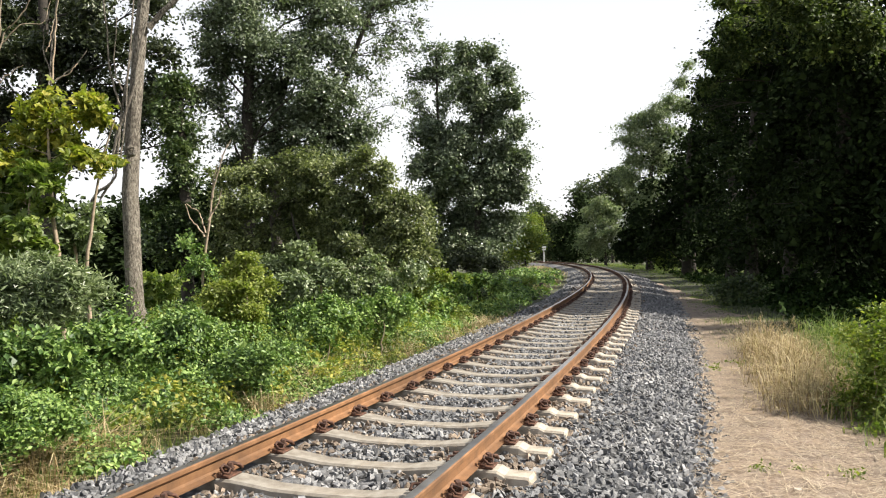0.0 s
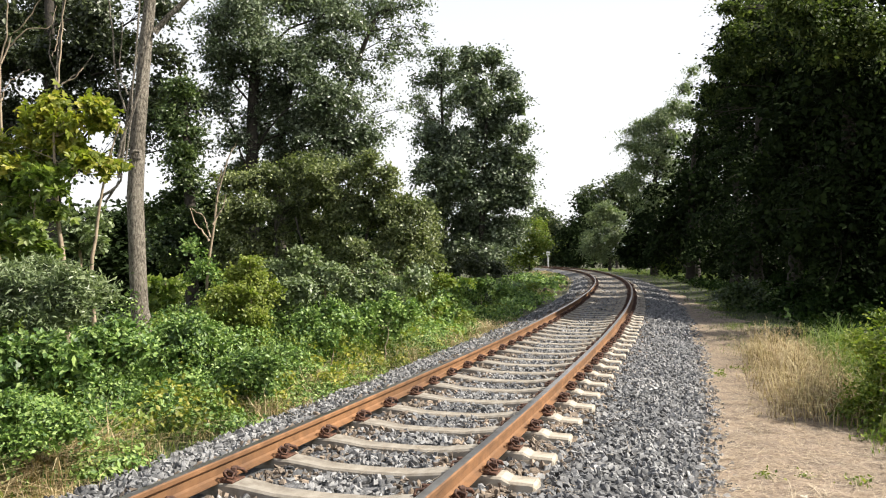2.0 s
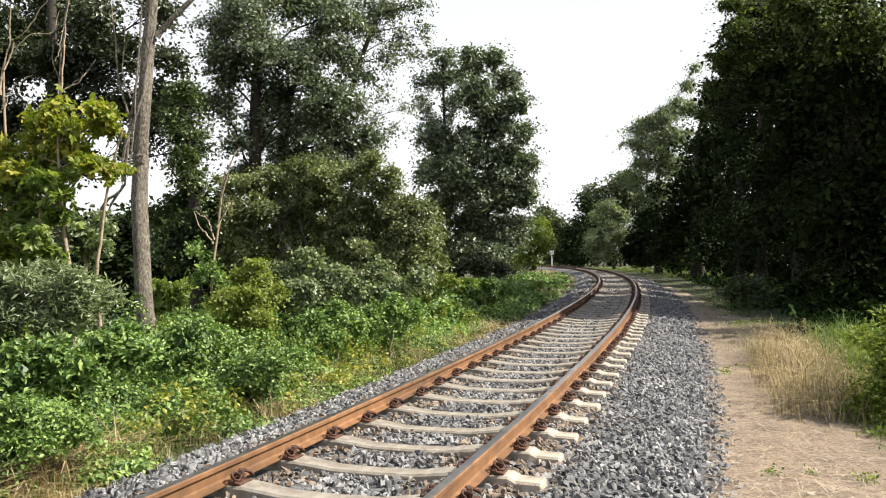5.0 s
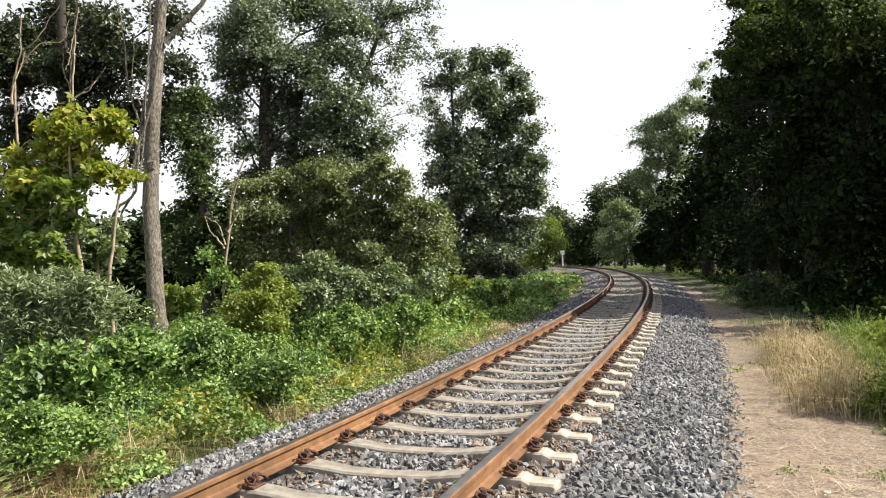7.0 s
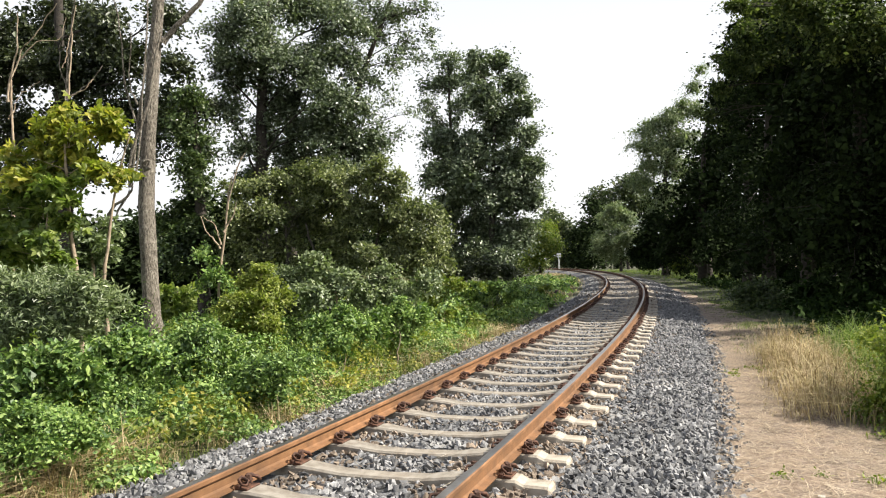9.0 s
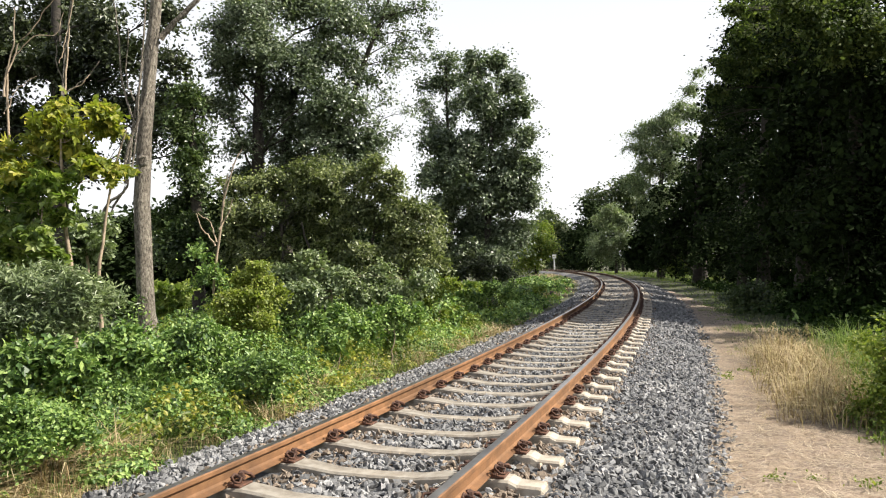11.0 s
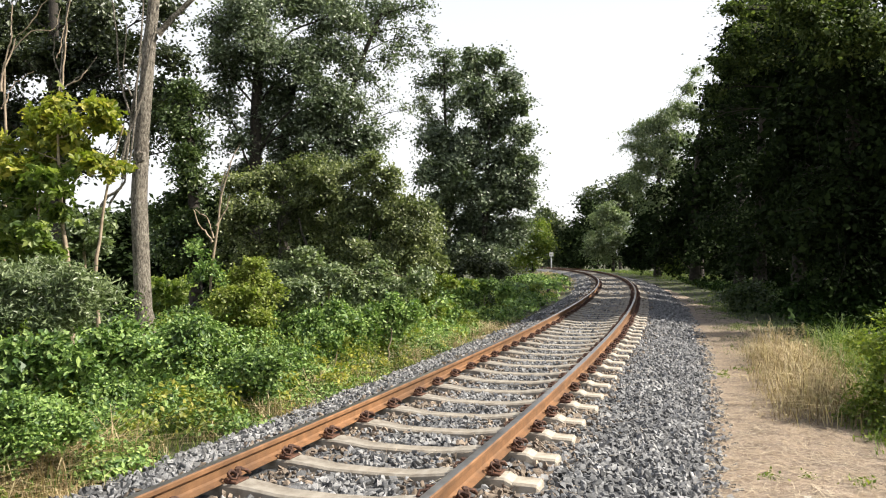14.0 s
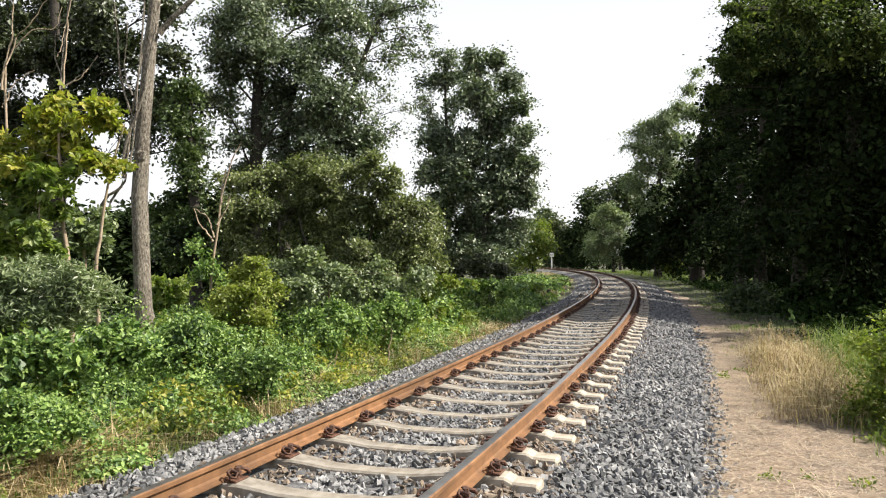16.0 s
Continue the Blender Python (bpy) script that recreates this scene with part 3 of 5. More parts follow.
def make_ballast():
    rng = np.random.default_rng(11)
    s = np.concatenate([np.arange(-12, 30, 0.25), np.arange(30, 150, 1.0)])
    off = np.interp(np.arange(46), np.linspace(0, 45, len(BED_OFF)), BED_OFF)
    S, O = np.meshgrid(s, off, indexing="ij")
    v = along(S, O, np.interp(O, BED_OFF, BED_Z) + rng.normal(size=S.shape) * 0.012)
    i = np.arange(S.size).reshape(S.shape)
    q = np.stack([i[:-1, :-1], i[:-1, 1:], i[1:, 1:], i[1:, :-1]], -1).reshape(-1, 4)
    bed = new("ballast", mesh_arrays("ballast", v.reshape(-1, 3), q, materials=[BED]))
    tagged(bed, "bed of grey crushed stone under the track", "ballast", kind="structure")
    shapes = stone_shapes(rng)

    def scatter(count, s0, s1, size, o0=-1.78, o1=2.36):
        s, o = rng.uniform(s0, s1, count), rng.uniform(o0, o1, count)
        o = np.where((o > 2.1) & (rng.uniform(size=count) < 0.5), o - rng.uniform(0, 1, count), o)
        rail = np.minimum(np.abs(o - 0.751), np.abs(o + 0.751))
        k = np.abs((s - S0 + DS / 2) % DS - DS / 2)
        keep = (rail > 0.075) & ~((k < 0.12) & (np.abs(o) < 1.16))
        s, o, rail = s[keep], o[keep], rail[keep]
        r = size * rng.uniform(0.6, 1.35, len(s))
        z = np.interp(o, BED_OFF, BED_Z) + rng.uniform(-0.008, 0.022, len(s)) + 0.15 * r
        return along(s, o, z), r, rail

    def stones(p, r, mat, name, label):
        rot = rotations(rng, len(p))
        kind = rng.integers(0, len(shapes), len(p))
        vs, ts, n = [], [], 0
        for k, (sv, st) in enumerate(shapes):
            m = kind == k
            if not m.any():
                continue
            w = np.einsum("nij,vj->nvi", rot[m], sv) * r[m][:, None, None] + p[m][:, None]
            ts.append((st[None] + n + (np.arange(m.sum()) * len(sv))[:, None, None]).reshape(-1, 3))
            vs.append(w.reshape(-1, 3))
            n += w.shape[0] * w.shape[1]
        ob = new(name, mesh_arrays(name, np.concatenate(vs), None, np.concatenate(ts), [mat]))
        ob.parent = bed
        return tagged(ob, label, kind="stuff")

    near = scatter(41000, -4, 10, 0.034)
    mid = scatter(9500, 10, 24, 0.042)
    far = scatter(4500, 24, 50, 0.06)
    p, r, rail = (np.concatenate(a) for a in zip(near, mid, far))
    rusty = (rail < 0.38 + 0.1 * rng.normal(size=len(rail))) & (rng.uniform(size=len(rail)) < 0.75)
    # single stones on the shoulder beside the nearest sleepers
    eye = np.hypot(p[:, 0] - 0.9, p[:, 1] - 4.4)
    single = np.argsort(eye)[:280]
    rest = np.ones(len(p), bool)
    rest[single] = False
    stones(p[rest & ~rusty], r[rest & ~rusty], STONE, "loose_stones", "grey crushed stones")
    stones(p[rest & rusty], r[rest & rusty], STONE_RUST, "stained_stones", "rust-stained crushed stones beside the rails")
    meshes = [mesh_arrays("stone", v, None, t, [STONE]) for v, t in shapes]
    meshes_r = [mesh_arrays("stone", v, None, t, [STONE_RUST]) for v, t in shapes]
    rot = rotations(rng, len(single))
    for k, i in enumerate(single):
        ob = new("stone", (meshes_r if rusty[i] else meshes)[k % len(meshes)])
        ob.parent = bed
        ob.matrix_basis = Matrix.Translation(p[i].tolist()) @ Matrix(rot[k].tolist()).to_4x4() @ Matrix.Scale(float(r[i]), 4)


make_ballast()


# ---- trees and shrubs beside the track ----
tree("tall_tree", "tall dark-leaved tree with a dark straight trunk", "tree",
     [(-9.39, 18.71, -0.03), (-9.45, 18.69, 2.68), (-9.52, 18.68, 6.47), (-9.53, 18.66, 9.98)], 0.24,
     [(-10.48, 18.73, 7.58, 0.84), (-9.80, 19.43, 7.92, 0.87), (-8.02, 18.14, 7.41, 0.72), (-10.81, 19.43, 6.51, 0.77), (-9.30, 18.41, 6.37, 0.73), (-8.50, 18.59, 6.33, 0.65), (-8.31, 19.23, 5.50, 0.56), (-9.25, 18.56, 5.25, 0.60), (-10.40, 18.79, 5.18, 0.61), (-6.36, 17.95, 6.33, 0.39), (-6.93, 19.11, 5.66, 0.50), (-6.91, 18.77, 7.65, 0.52), (-6.01, 18.44, 5.37, 0.35), (-9.77, 19.17, 4.26, 0.55), (-10.19, 18.39, 3.96, 0.60), (-8.82, 18.63, 4.10, 0.40), (-7.55, 18.12, 6.60, 0.50), (-11.62, 18.55, 7.00, 0.94), (-11.30, 18.23, 5.03, 0.79), (-7.46, 18.33, 4.44, 0.34), (-7.28, 19.11, 4.90, 0.33), (-6.90, 18.36, 5.17, 0.35), (-5.97, 18.68, 4.35, 0.22)],
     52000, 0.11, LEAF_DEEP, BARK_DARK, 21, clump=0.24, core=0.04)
tree("slender_tree", "slender tree with pale cracked bark and a bare lower trunk", "tree",
     [(-4.73, 12.11, 0.44), (-4.78, 12.10, 1.40), (-4.85, 12.09, 2.98), (-4.76, 12.09, 3.85), (-4.62, 12.08, 4.90), (-4.54, 12.08, 5.60), (-4.47, 12.07, 7.00)], 0.138,
     [(-4.15, 12.07, 6.91, 0.61), (-5.02, 12.07, 7.27, 0.61), (-4.41, 12.07, 7.61, 0.70)],
     4000, 0.09, LEAF_OLIVE, BARK_GREY, 22, top=0.55, stems=[([(-4.51, 12.08, 5.16), (-4.27, 12.08, 5.42), (-3.91, 12.08, 5.77), (-3.55, 12.08, 6.29)], 0.05),
     ([(-5.57, 12.01, 1.99), (-5.34, 12.01, 2.72), (-5.09, 11.99, 2.58), (-4.97, 11.98, 3.58), (-4.84, 11.87, 4.24), (-4.70, 11.86, 4.76)], 0.025), ([(-5.02, 11.98, 2.9), (-5.00, 11.98, 3.40), (-4.65, 11.87, 4.16), (-4.52, 11.86, 5.01), (-4.43, 11.86, 5.36)], 0.03),
     ([(-5.45, 12.01, 1.98), (-5.25, 12.01, 2.72), (-5.01, 11.98, 2.71), (-4.80, 11.87, 3.64), (-4.75, 11.87, 4.50), (-4.58, 11.86, 5.53), (-4.64, 11.86, 6.05)], 0.02), ([(-4.88, 11.87, 3.90), (-5.06, 11.87, 4.51), (-5.10, 11.86, 5.19), (-5.21, 11.86, 5.80)], 0.016), ([(-4.84, 11.87, 4.16), (-5.02, 11.98, 4.62), (-4.92, 11.86, 5.28)], 0.013),
     ([(-6.93, 12.01, 1.83), (-6.90, 12.01, 2.80), (-6.32, 12.09, 3.00), (-6.06, 12.09, 3.96), (-5.95, 12.08, 5.10), (-5.83, 12.08, 5.97)], 0.018), ([(-6.03, 12.09, 4.31), (-6.15, 12.08, 4.93), (-6.07, 12.08, 5.45)], 0.012), ([(-6.02, 12.09, 4.35), (-5.68, 12.09, 4.57), (-5.50, 12.08, 4.83)], 0.012)])
def knot(at):
    rng = np.random.default_rng(31)
    a = np.linspace(0, 2 * math.pi, 15)
    ring = np.stack([0.055 * np.cos(a), 0.02 * np.sin(a * 2) - 0.0, 0.07 * np.sin(a)], 1)
    v, q = tube_arrays(ring, np.full(15, 0.028), 8, 0.08, rng)
    ob = part("branch_scar", mesh_arrays("branch_scar", v, q, materials=[BARK_GREY], smooth=True), bpy.data.objects["slender_tree"], "swollen branch scar")
    ob.location = Vector(at) - bpy.data.objects["slender_tree"].location


knot((-4.75, 11.96, 3.24))
tree("ivy_tree", "slim tree clothed in dark green leaves", "tree",
     [(-5.38, 16.51, 0.24), (-5.41, 16.50, 2.27), (-5.47, 16.49, 4.30), (-5.48, 16.48, 5.13)], 0.16,
     [(-5.57, 16.36, 5.19, 0.31), (-5.68, 16.39, 4.60, 0.36), (-5.55, 16.70, 4.28, 0.34), (-5.55, 16.26, 3.74, 0.35), (-5.54, 16.57, 3.30, 0.36), (-5.76, 16.65, 2.82, 0.43), (-5.45, 16.32, 2.30, 0.45), (-5.83, 16.24, 2.09, 0.40), (-5.71, 16.37, 1.73, 0.38), (-6.05, 16.60, 2.46, 0.31)],
     20000, 0.085, LEAF_IVY, BARK_DARK, 23, clump=0.16, core=0.05, ragged=0.2)
tree("alder_tree", "broad tall alder with two dark trunks and an open crown", "tree",
     [(-4.95, 19.81, 0.08), (-4.96, 19.80, 2.37), (-4.93, 19.78, 5.24), (-4.68, 19.77, 8.10), (-4.36, 19.76, 10.39)], 0.22,
     [(-5.49, 19.06, 7.29, 0.66), (-4.86, 19.33, 7.85, 0.84), (-4.07, 20.35, 8.38, 0.88), (-2.97, 19.96, 7.94, 0.87), (-4.39, 19.08, 6.71, 0.80), (-3.53, 19.69, 6.71, 0.83), (-5.42, 19.77, 6.34, 0.63), (-5.58, 19.20, 5.44, 0.47), (-2.74, 20.23, 6.83, 0.70), (-3.16, 19.11, 5.58, 0.72), (-2.53, 19.61, 5.53, 0.60), (-4.29, 19.84, 5.75, 0.69), (-3.70, 19.68, 4.85, 0.74), (-2.88, 19.96, 4.73, 0.69), (-2.18, 20.24, 4.83, 0.47), (-5.05, 20.63, 5.10, 0.51), (-5.28, 19.42, 4.53, 0.37), (-4.29, 20.08, 4.19, 0.65), (-2.33, 20.16, 4.24, 0.52), (-3.10, 19.43, 3.95, 0.63), (-5.66, 18.91, 6.63, 0.36), (-5.40, 20.66, 3.99, 0.45)],
     74000, 0.088, LEAF_DARK, BARK_DARK, 24, clump=0.2, core=0.04, stems=[([(-4.28, 20.14, 0.19), (-4.26, 20.12, 3.10), (-4.16, 20.11, 5.43), (-3.47, 20.10, 7.31)], 0.19)])
tree("airy_alder", "slim alder with thin airy branches against the sky", "tree",
     [(-3.24, 20.61, 1.99), (-2.97, 20.61, 4.83), (-2.19, 20.61, 7.07), (-1.56, 20.61, 8.56)], 0.12,
     [(-2.07, 21.05, 7.95, 0.58), (-1.42, 20.62, 8.19, 0.51), (-1.13, 21.08, 7.56, 0.46), (-1.56, 20.19, 6.73, 0.44), (-0.81, 20.72, 6.99, 0.33), (-0.89, 20.48, 8.28, 0.39), (-2.16, 20.91, 6.39, 0.33), (-1.58, 20.28, 5.86, 0.26), (-1.15, 20.98, 5.62, 0.24), (-2.32, 20.65, 8.44, 0.60), (-0.54, 21.01, 7.75, 0.21), (-1.91, 20.59, 5.33, 0.24), (-1.39, 20.54, 5.01, 0.18)],
     6500, 0.085, LEAF_DARK, BARK_DARK, 34, clump=0.2, core=0.0, ragged=0.6, split=True)
tree("dense_tree", "dense conical broadleaf tree beside the bend", "tree",
     [(2.16, 49.51, 0.21), (2.22, 49.49, 4.01), (2.50, 49.46, 9.45), (2.9, 49.44, 12.0)], 0.26,
     [(3.03, 49.81, 14.20, 0.79), (1.67, 50.46, 13.81, 0.88), (3.94, 50.17, 12.89, 1.02), (1.87, 48.85, 11.85, 1.34), (4.42, 49.03, 11.12, 0.92), (3.00, 50.40, 10.32, 1.53), (4.67, 48.32, 9.12, 0.84), (-0.60, 50.28, 9.28, 1.31), (1.21, 50.22, 8.87, 1.60), (3.68, 49.43, 7.63, 1.64), (5.13, 49.04, 7.44, 0.64), (-1.33, 48.98, 6.96, 0.99), (0.71, 48.92, 6.20, 1.63), (2.85, 49.38, 5.56, 1.79), (4.64, 49.52, 5.47, 1.15), (-0.67, 49.64, 4.86, 1.36), (1.49, 50.70, 3.42, 1.83), (3.65, 50.21, 3.07, 1.53), (-1.07, 49.80, 2.71, 1.51), (4.71, 50.68, 3.43, 0.73), (0.70, 48.82, 1.74, 1.41), (2.74, 48.69, 1.70, 1.13), (0.02, 49.78, 7.45, 1.51), (1.41, 48.41, 14.16, 0.63)],
     60000, 0.20, LEAF_DARK, BARK_DARK, 25, clump=0.42, core=0.4, ragged=0.3, top=0.15, loose=0.28)
tree("pale_alder", "thin pale crown standing beside the dense tree", "tree",
     [(-0.09, 53.01, 1.31), (-0.17, 53.01, 7.83), (-0.24, 53.01, 14.78)], 0.2,
     [(-0.23, 52.73, 15.01, 0.92), (-0.81, 53.79, 13.81, 0.86), (-1.74, 52.72, 12.05, 0.69), (0.44, 53.47, 13.71, 0.93), (-1.09, 53.60, 10.84, 0.70), (0.56, 52.83, 11.83, 0.84), (-1.71, 52.91, 13.63, 0.46)],
     7000, 0.2, LEAF_DARK, BARK_DARK, 35, clump=0.4, core=0.0, ragged=0.5)
tree("hazel_shrub", "large dull green hazel shrub below the alder", "shrub",
     [(-3.30, 15.61, 0.46), (-3.35, 15.60, 1.39), (-3.45, 15.60, 2.40)], 0.07,
     [(-4.25, 16.02, 3.16, 0.44), (-3.67, 16.02, 3.27, 0.44), (-2.93, 15.82, 3.35, 0.48), (-4.45, 15.66, 2.68, 0.38), (-3.73, 15.50, 2.54, 0.45), (-4.25, 15.73, 2.10, 0.45), (-3.62, 15.74, 1.87, 0.43), (-3.01, 15.49, 1.51, 0.43), (-2.39, 15.49, 1.31, 0.38), (-3.12, 16.16, 2.51, 0.40), (-4.65, 15.91, 1.60, 0.35), (-4.00, 15.62, 1.47, 0.38), (-2.52, 15.76, 2.93, 0.46), (-2.48, 16.14, 2.14, 0.47)],
     42000, 0.07, LEAF_OLIVE, BARK_DARK, 26, clump=0.12, core=0.03, ragged=0.55, loose=0.1, stems=[([(-2.51, 15.41, 0.50), (-2.72, 15.40, 1.63), (-2.93, 15.40, 2.41)], 0.05)])
tree("hazel_shrub", "large olive-green hazel shrub leaning towards the track", "shrub",
     [(-1.70, 15.41, 0.45), (-1.65, 15.40, 1.39), (-1.50, 15.40, 2.40)], 0.07,
     [(-2.15, 15.23, 3.33, 0.46), (-1.59, 15.10, 3.24, 0.41), (-1.19, 15.12, 2.96, 0.39), (-0.76, 15.12, 2.61, 0.39), (-0.40, 15.55, 2.45, 0.25), (-1.10, 15.30, 2.37, 0.50), (-1.68, 15.33, 2.55, 0.44), (-0.55, 15.09, 1.94, 0.35), (-1.11, 15.33, 1.76, 0.51), (-1.74, 14.94, 1.75, 0.45), (-1.52, 14.89, 1.22, 0.39), (-0.91, 15.45, 1.31, 0.40), (-0.35, 14.86, 1.53, 0.26), (-0.30, 15.54, 2.08, 0.18), (-2.14, 15.44, 2.67, 0.45), (-2.26, 15.41, 1.78, 0.45)],
     46000, 0.066, LEAF_OLIVE, BARK_DARK, 36, clump=0.11, core=0.03, ragged=0.55, loose=0.1, stems=[([(-1.29, 15.41, 0.45), (-1.05, 15.40, 1.60), (-0.76, 15.40, 2.49)], 0.05)])
tree("young_maple", "young maple with large yellow-green leaves", "tree",
     [(-4.84, 9.91, 0.30), (-4.86, 9.90, 1.67), (-4.91, 9.89, 2.74), (-4.94, 9.89, 3.43)], 0.04,
     [(-5.12, 10.09, 3.70, 0.15), (-4.42, 9.80, 3.57, 0.17), (-5.29, 9.96, 3.47, 0.16), (-4.46, 10.05, 3.41, 0.15), (-4.94, 10.02, 3.40, 0.16), (-5.11, 10.12, 3.19, 0.15), (-4.90, 10.09, 3.13, 0.15), (-5.35, 10.12, 2.99, 0.16), (-4.49, 9.67, 2.92, 0.14), (-5.59, 9.88, 2.82, 0.17), (-4.28, 9.90, 2.79, 0.11), (-5.34, 9.69, 2.85, 0.13), (-4.57, 9.66, 3.37, 0.10), (-5.82, 10.07, 3.17, 0.13), (-4.27, 10.15, 2.87, 0.06), (-5.42, 10.05, 3.24, 0.12)],
     3000, 0.10, LEAF_MAPLE, TWIG, 27, clump=0.085, per_clump=16, core=0.0, squash=0.5, ragged=0.15, palmate=True, stems=[([(-4.55, 10.12, 0.34), (-4.64, 10.12, 1.52), (-4.52, 10.12, 2.54), (-4.25, 10.11, 3.35)], 0.03)])
tree("green_sapling", "leafy green maple sapling below the yellowing one", "sapling",
     [(-5.12, 9.69, 0.35), (-5.14, 9.68, 1.46), (-5.16, 9.68, 2.38)], 0.03,
     [(-5.58, 9.94, 2.57, 0.17), (-5.01, 9.56, 2.65, 0.15), (-5.32, 9.87, 2.40, 0.17), (-4.78, 9.53, 2.49, 0.11), (-5.53, 9.71, 2.18, 0.17), (-5.06, 9.53, 2.02, 0.17), (-4.95, 9.80, 2.24, 0.11), (-5.56, 9.88, 1.83, 0.17), (-5.00, 9.67, 1.79, 0.14), (-5.40, 9.94, 2.78, 0.11), (-4.89, 9.87, 2.77, 0.09), (-5.56, 9.63, 1.56, 0.15), (-5.27, 9.75, 1.59, 0.14), (-5.92, 9.83, 2.42, 0.21), (-5.91, 9.87, 1.92, 0.21)],
     3600, 0.10, LEAF_SAPLING, TWIG, 33, clump=0.09, per_clump=16, core=0.0, squash=0.45, ragged=0.2, palmate=True, stems=[([(-5.42, 9.91, 0.40), (-5.48, 9.90, 1.64), (-5.51, 9.89, 2.44)], 0.025)])
tree("elder_shrub", "slim grey-green elder shrub at the edge of the wood", "shrub",
     [(-5.24, 11.21, 1.23), (-5.28, 11.21, 1.80), (-5.32, 11.21, 2.21)], 0.03,
     [(-5.25, 11.06, 2.04, 0.14), (-5.44, 11.21, 2.25, 0.13), (-5.26, 11.25, 1.80, 0.15), (-4.95, 11.02, 1.95, 0.11), (-5.45, 11.07, 1.88, 0.13), (-5.15, 11.38, 2.25, 0.10)],
     3200, 0.08, LEAF_WILLOW, TWIG, 37, clump=0.1, core=0.02)
tree("shade_sapling", "low bright sapling at the foot of the slender tree", "sapling",
     [(-4.98, 13.61, 0.63), (-4.98, 13.61, 1.02), (-4.97, 13.61, 1.22)], 0.02,
     [(-5.10, 13.67, 1.22, 0.16), (-4.85, 13.58, 0.97, 0.14), (-5.14, 13.65, 0.88, 0.16), (-4.70, 13.68, 1.16, 0.10)],
     900, 0.11, LEAF_SAPLING, TWIG, 38, clump=0.09, per_clump=14, core=0.0, squash=0.4, palmate=True)
tree("willow_shrub", "low grey-green shrub with narrow leaves", "shrub",
     [(-4.57, 8.81, 0.14), (-4.53, 8.80, 0.71), (-4.49, 8.80, 1.22)], 0.03,
     [(-4.81, 8.66, 1.45, 0.21), (-4.71, 9.08, 1.47, 0.21), (-4.16, 8.62, 1.41, 0.17), (-4.98, 8.62, 1.21, 0.21), (-4.72, 8.72, 1.16, 0.20), (-4.36, 8.65, 1.19, 0.17), (-4.17, 8.91, 1.27, 0.14), (-5.14, 8.58, 1.46, 0.21), (-4.03, 9.05, 1.30, 0.12), (-5.08, 9.02, 0.86, 0.22), (-4.42, 8.51, 0.96, 0.18), (-4.27, 8.83, 1.05, 0.17)],
     17000, 0.085, LEAF_WILLOW, TWIG, 28, clump=0.10, width=0.28, top=0.5, core=0.03)
tree("vine_bush", "yellow-green bush overgrown with vines", "shrub",
     [(-2.76, 10.61, 0.02), (-2.75, 10.60, 0.58), (-2.66, 10.60, 1.14)], 0.04,
     [(-2.71, 10.75, 1.53, 0.14), (-2.95, 10.75, 1.36, 0.16), (-2.61, 10.73, 1.32, 0.17), (-2.77, 10.51, 1.14, 0.20), (-3.02, 10.44, 1.11, 0.17), (-2.57, 10.79, 1.04, 0.17), (-2.89, 10.65, 0.86, 0.18), (-2.56, 10.41, 0.84, 0.17), (-2.39, 10.77, 1.20, 0.09), (-3.17, 10.80, 0.86, 0.16), (-2.86, 10.52, 0.62, 0.17), (-2.62, 10.73, 0.58, 0.16), (-3.07, 10.44, 0.62, 0.14)],
     15000, 0.05, LEAF_VINE, TWIG, 29, clump=0.075, core=0.05, ragged=0.2)
tree("dogwood_shrub", "spreading grey-green shrub at the foot of the hazels", "shrub",
     [(-2.10, 13.51, 0.49), (-2.09, 13.51, 0.98), (-2.09, 13.51, 1.37)], 0.03,
     [(-3.00, 13.65, 1.38, 0.30), (-2.48, 13.56, 1.57, 0.31), (-2.00, 13.61, 1.27, 0.31), (-2.49, 13.30, 1.09, 0.31), (-1.61, 13.57, 1.05, 0.29), (-1.03, 13.75, 1.07, 0.30), (-0.52, 13.47, 1.23, 0.23), (-3.12, 13.31, 1.01, 0.27), (-1.32, 13.74, 1.35, 0.26)],
     15000, 0.07, LEAF_WILLOW, TWIG, 39, clump=0.11, core=0.1, ragged=0.3)
tree("bare_sapling", "leafless pale sapling with crooked twigs beside the maple", "sapling",
     [(-6.56, 11.41, 1.24), (-6.58, 11.41, 2.41), (-6.58, 11.41, 3.66), (-6.61, 11.41, 4.58)], 0.028,
     [(-6.50, 11.41, 1.99, 0.12)],
     60, 0.07, LEAF_SAPLING, TWIG, 48, limbs=False, top=0.5, core=0.0,
     stems=[([(-6.58, 11.41, 4.16), (-6.49, 11.41, 4.66), (-6.39, 11.41, 5.07), (-6.43, 11.41, 5.49)], 0.016), ([(-6.57, 11.41, 4.41), (-6.39, 11.41, 4.95), (-6.13, 11.41, 5.24), (-5.93, 11.41, 5.57)], 0.012), ([(-5.68, 11.41, 4.18), (-5.63, 11.41, 4.64), (-5.58, 11.41, 5.06), (-5.48, 11.41, 5.52)], 0.014), ([(-6.58, 11.41, 3.91), (-6.39, 11.41, 4.24), (-6.14, 11.41, 4.48)], 0.010), ([(-6.44, 11.41, 4.74), (-6.13, 11.41, 5.07), (-5.80, 11.41, 5.04), (-5.73, 11.41, 5.40)], 0.010), ([(-5.66, 11.41, 4.18), (-5.47, 11.41, 4.30), (-5.30, 11.41, 4.47)], 0.012), ([(-5.76, 11.41, 4.64), (-5.77, 11.41, 4.81), (-5.70, 11.41, 5.06), (-5.65, 11.41, 5.14)], 0.009)])
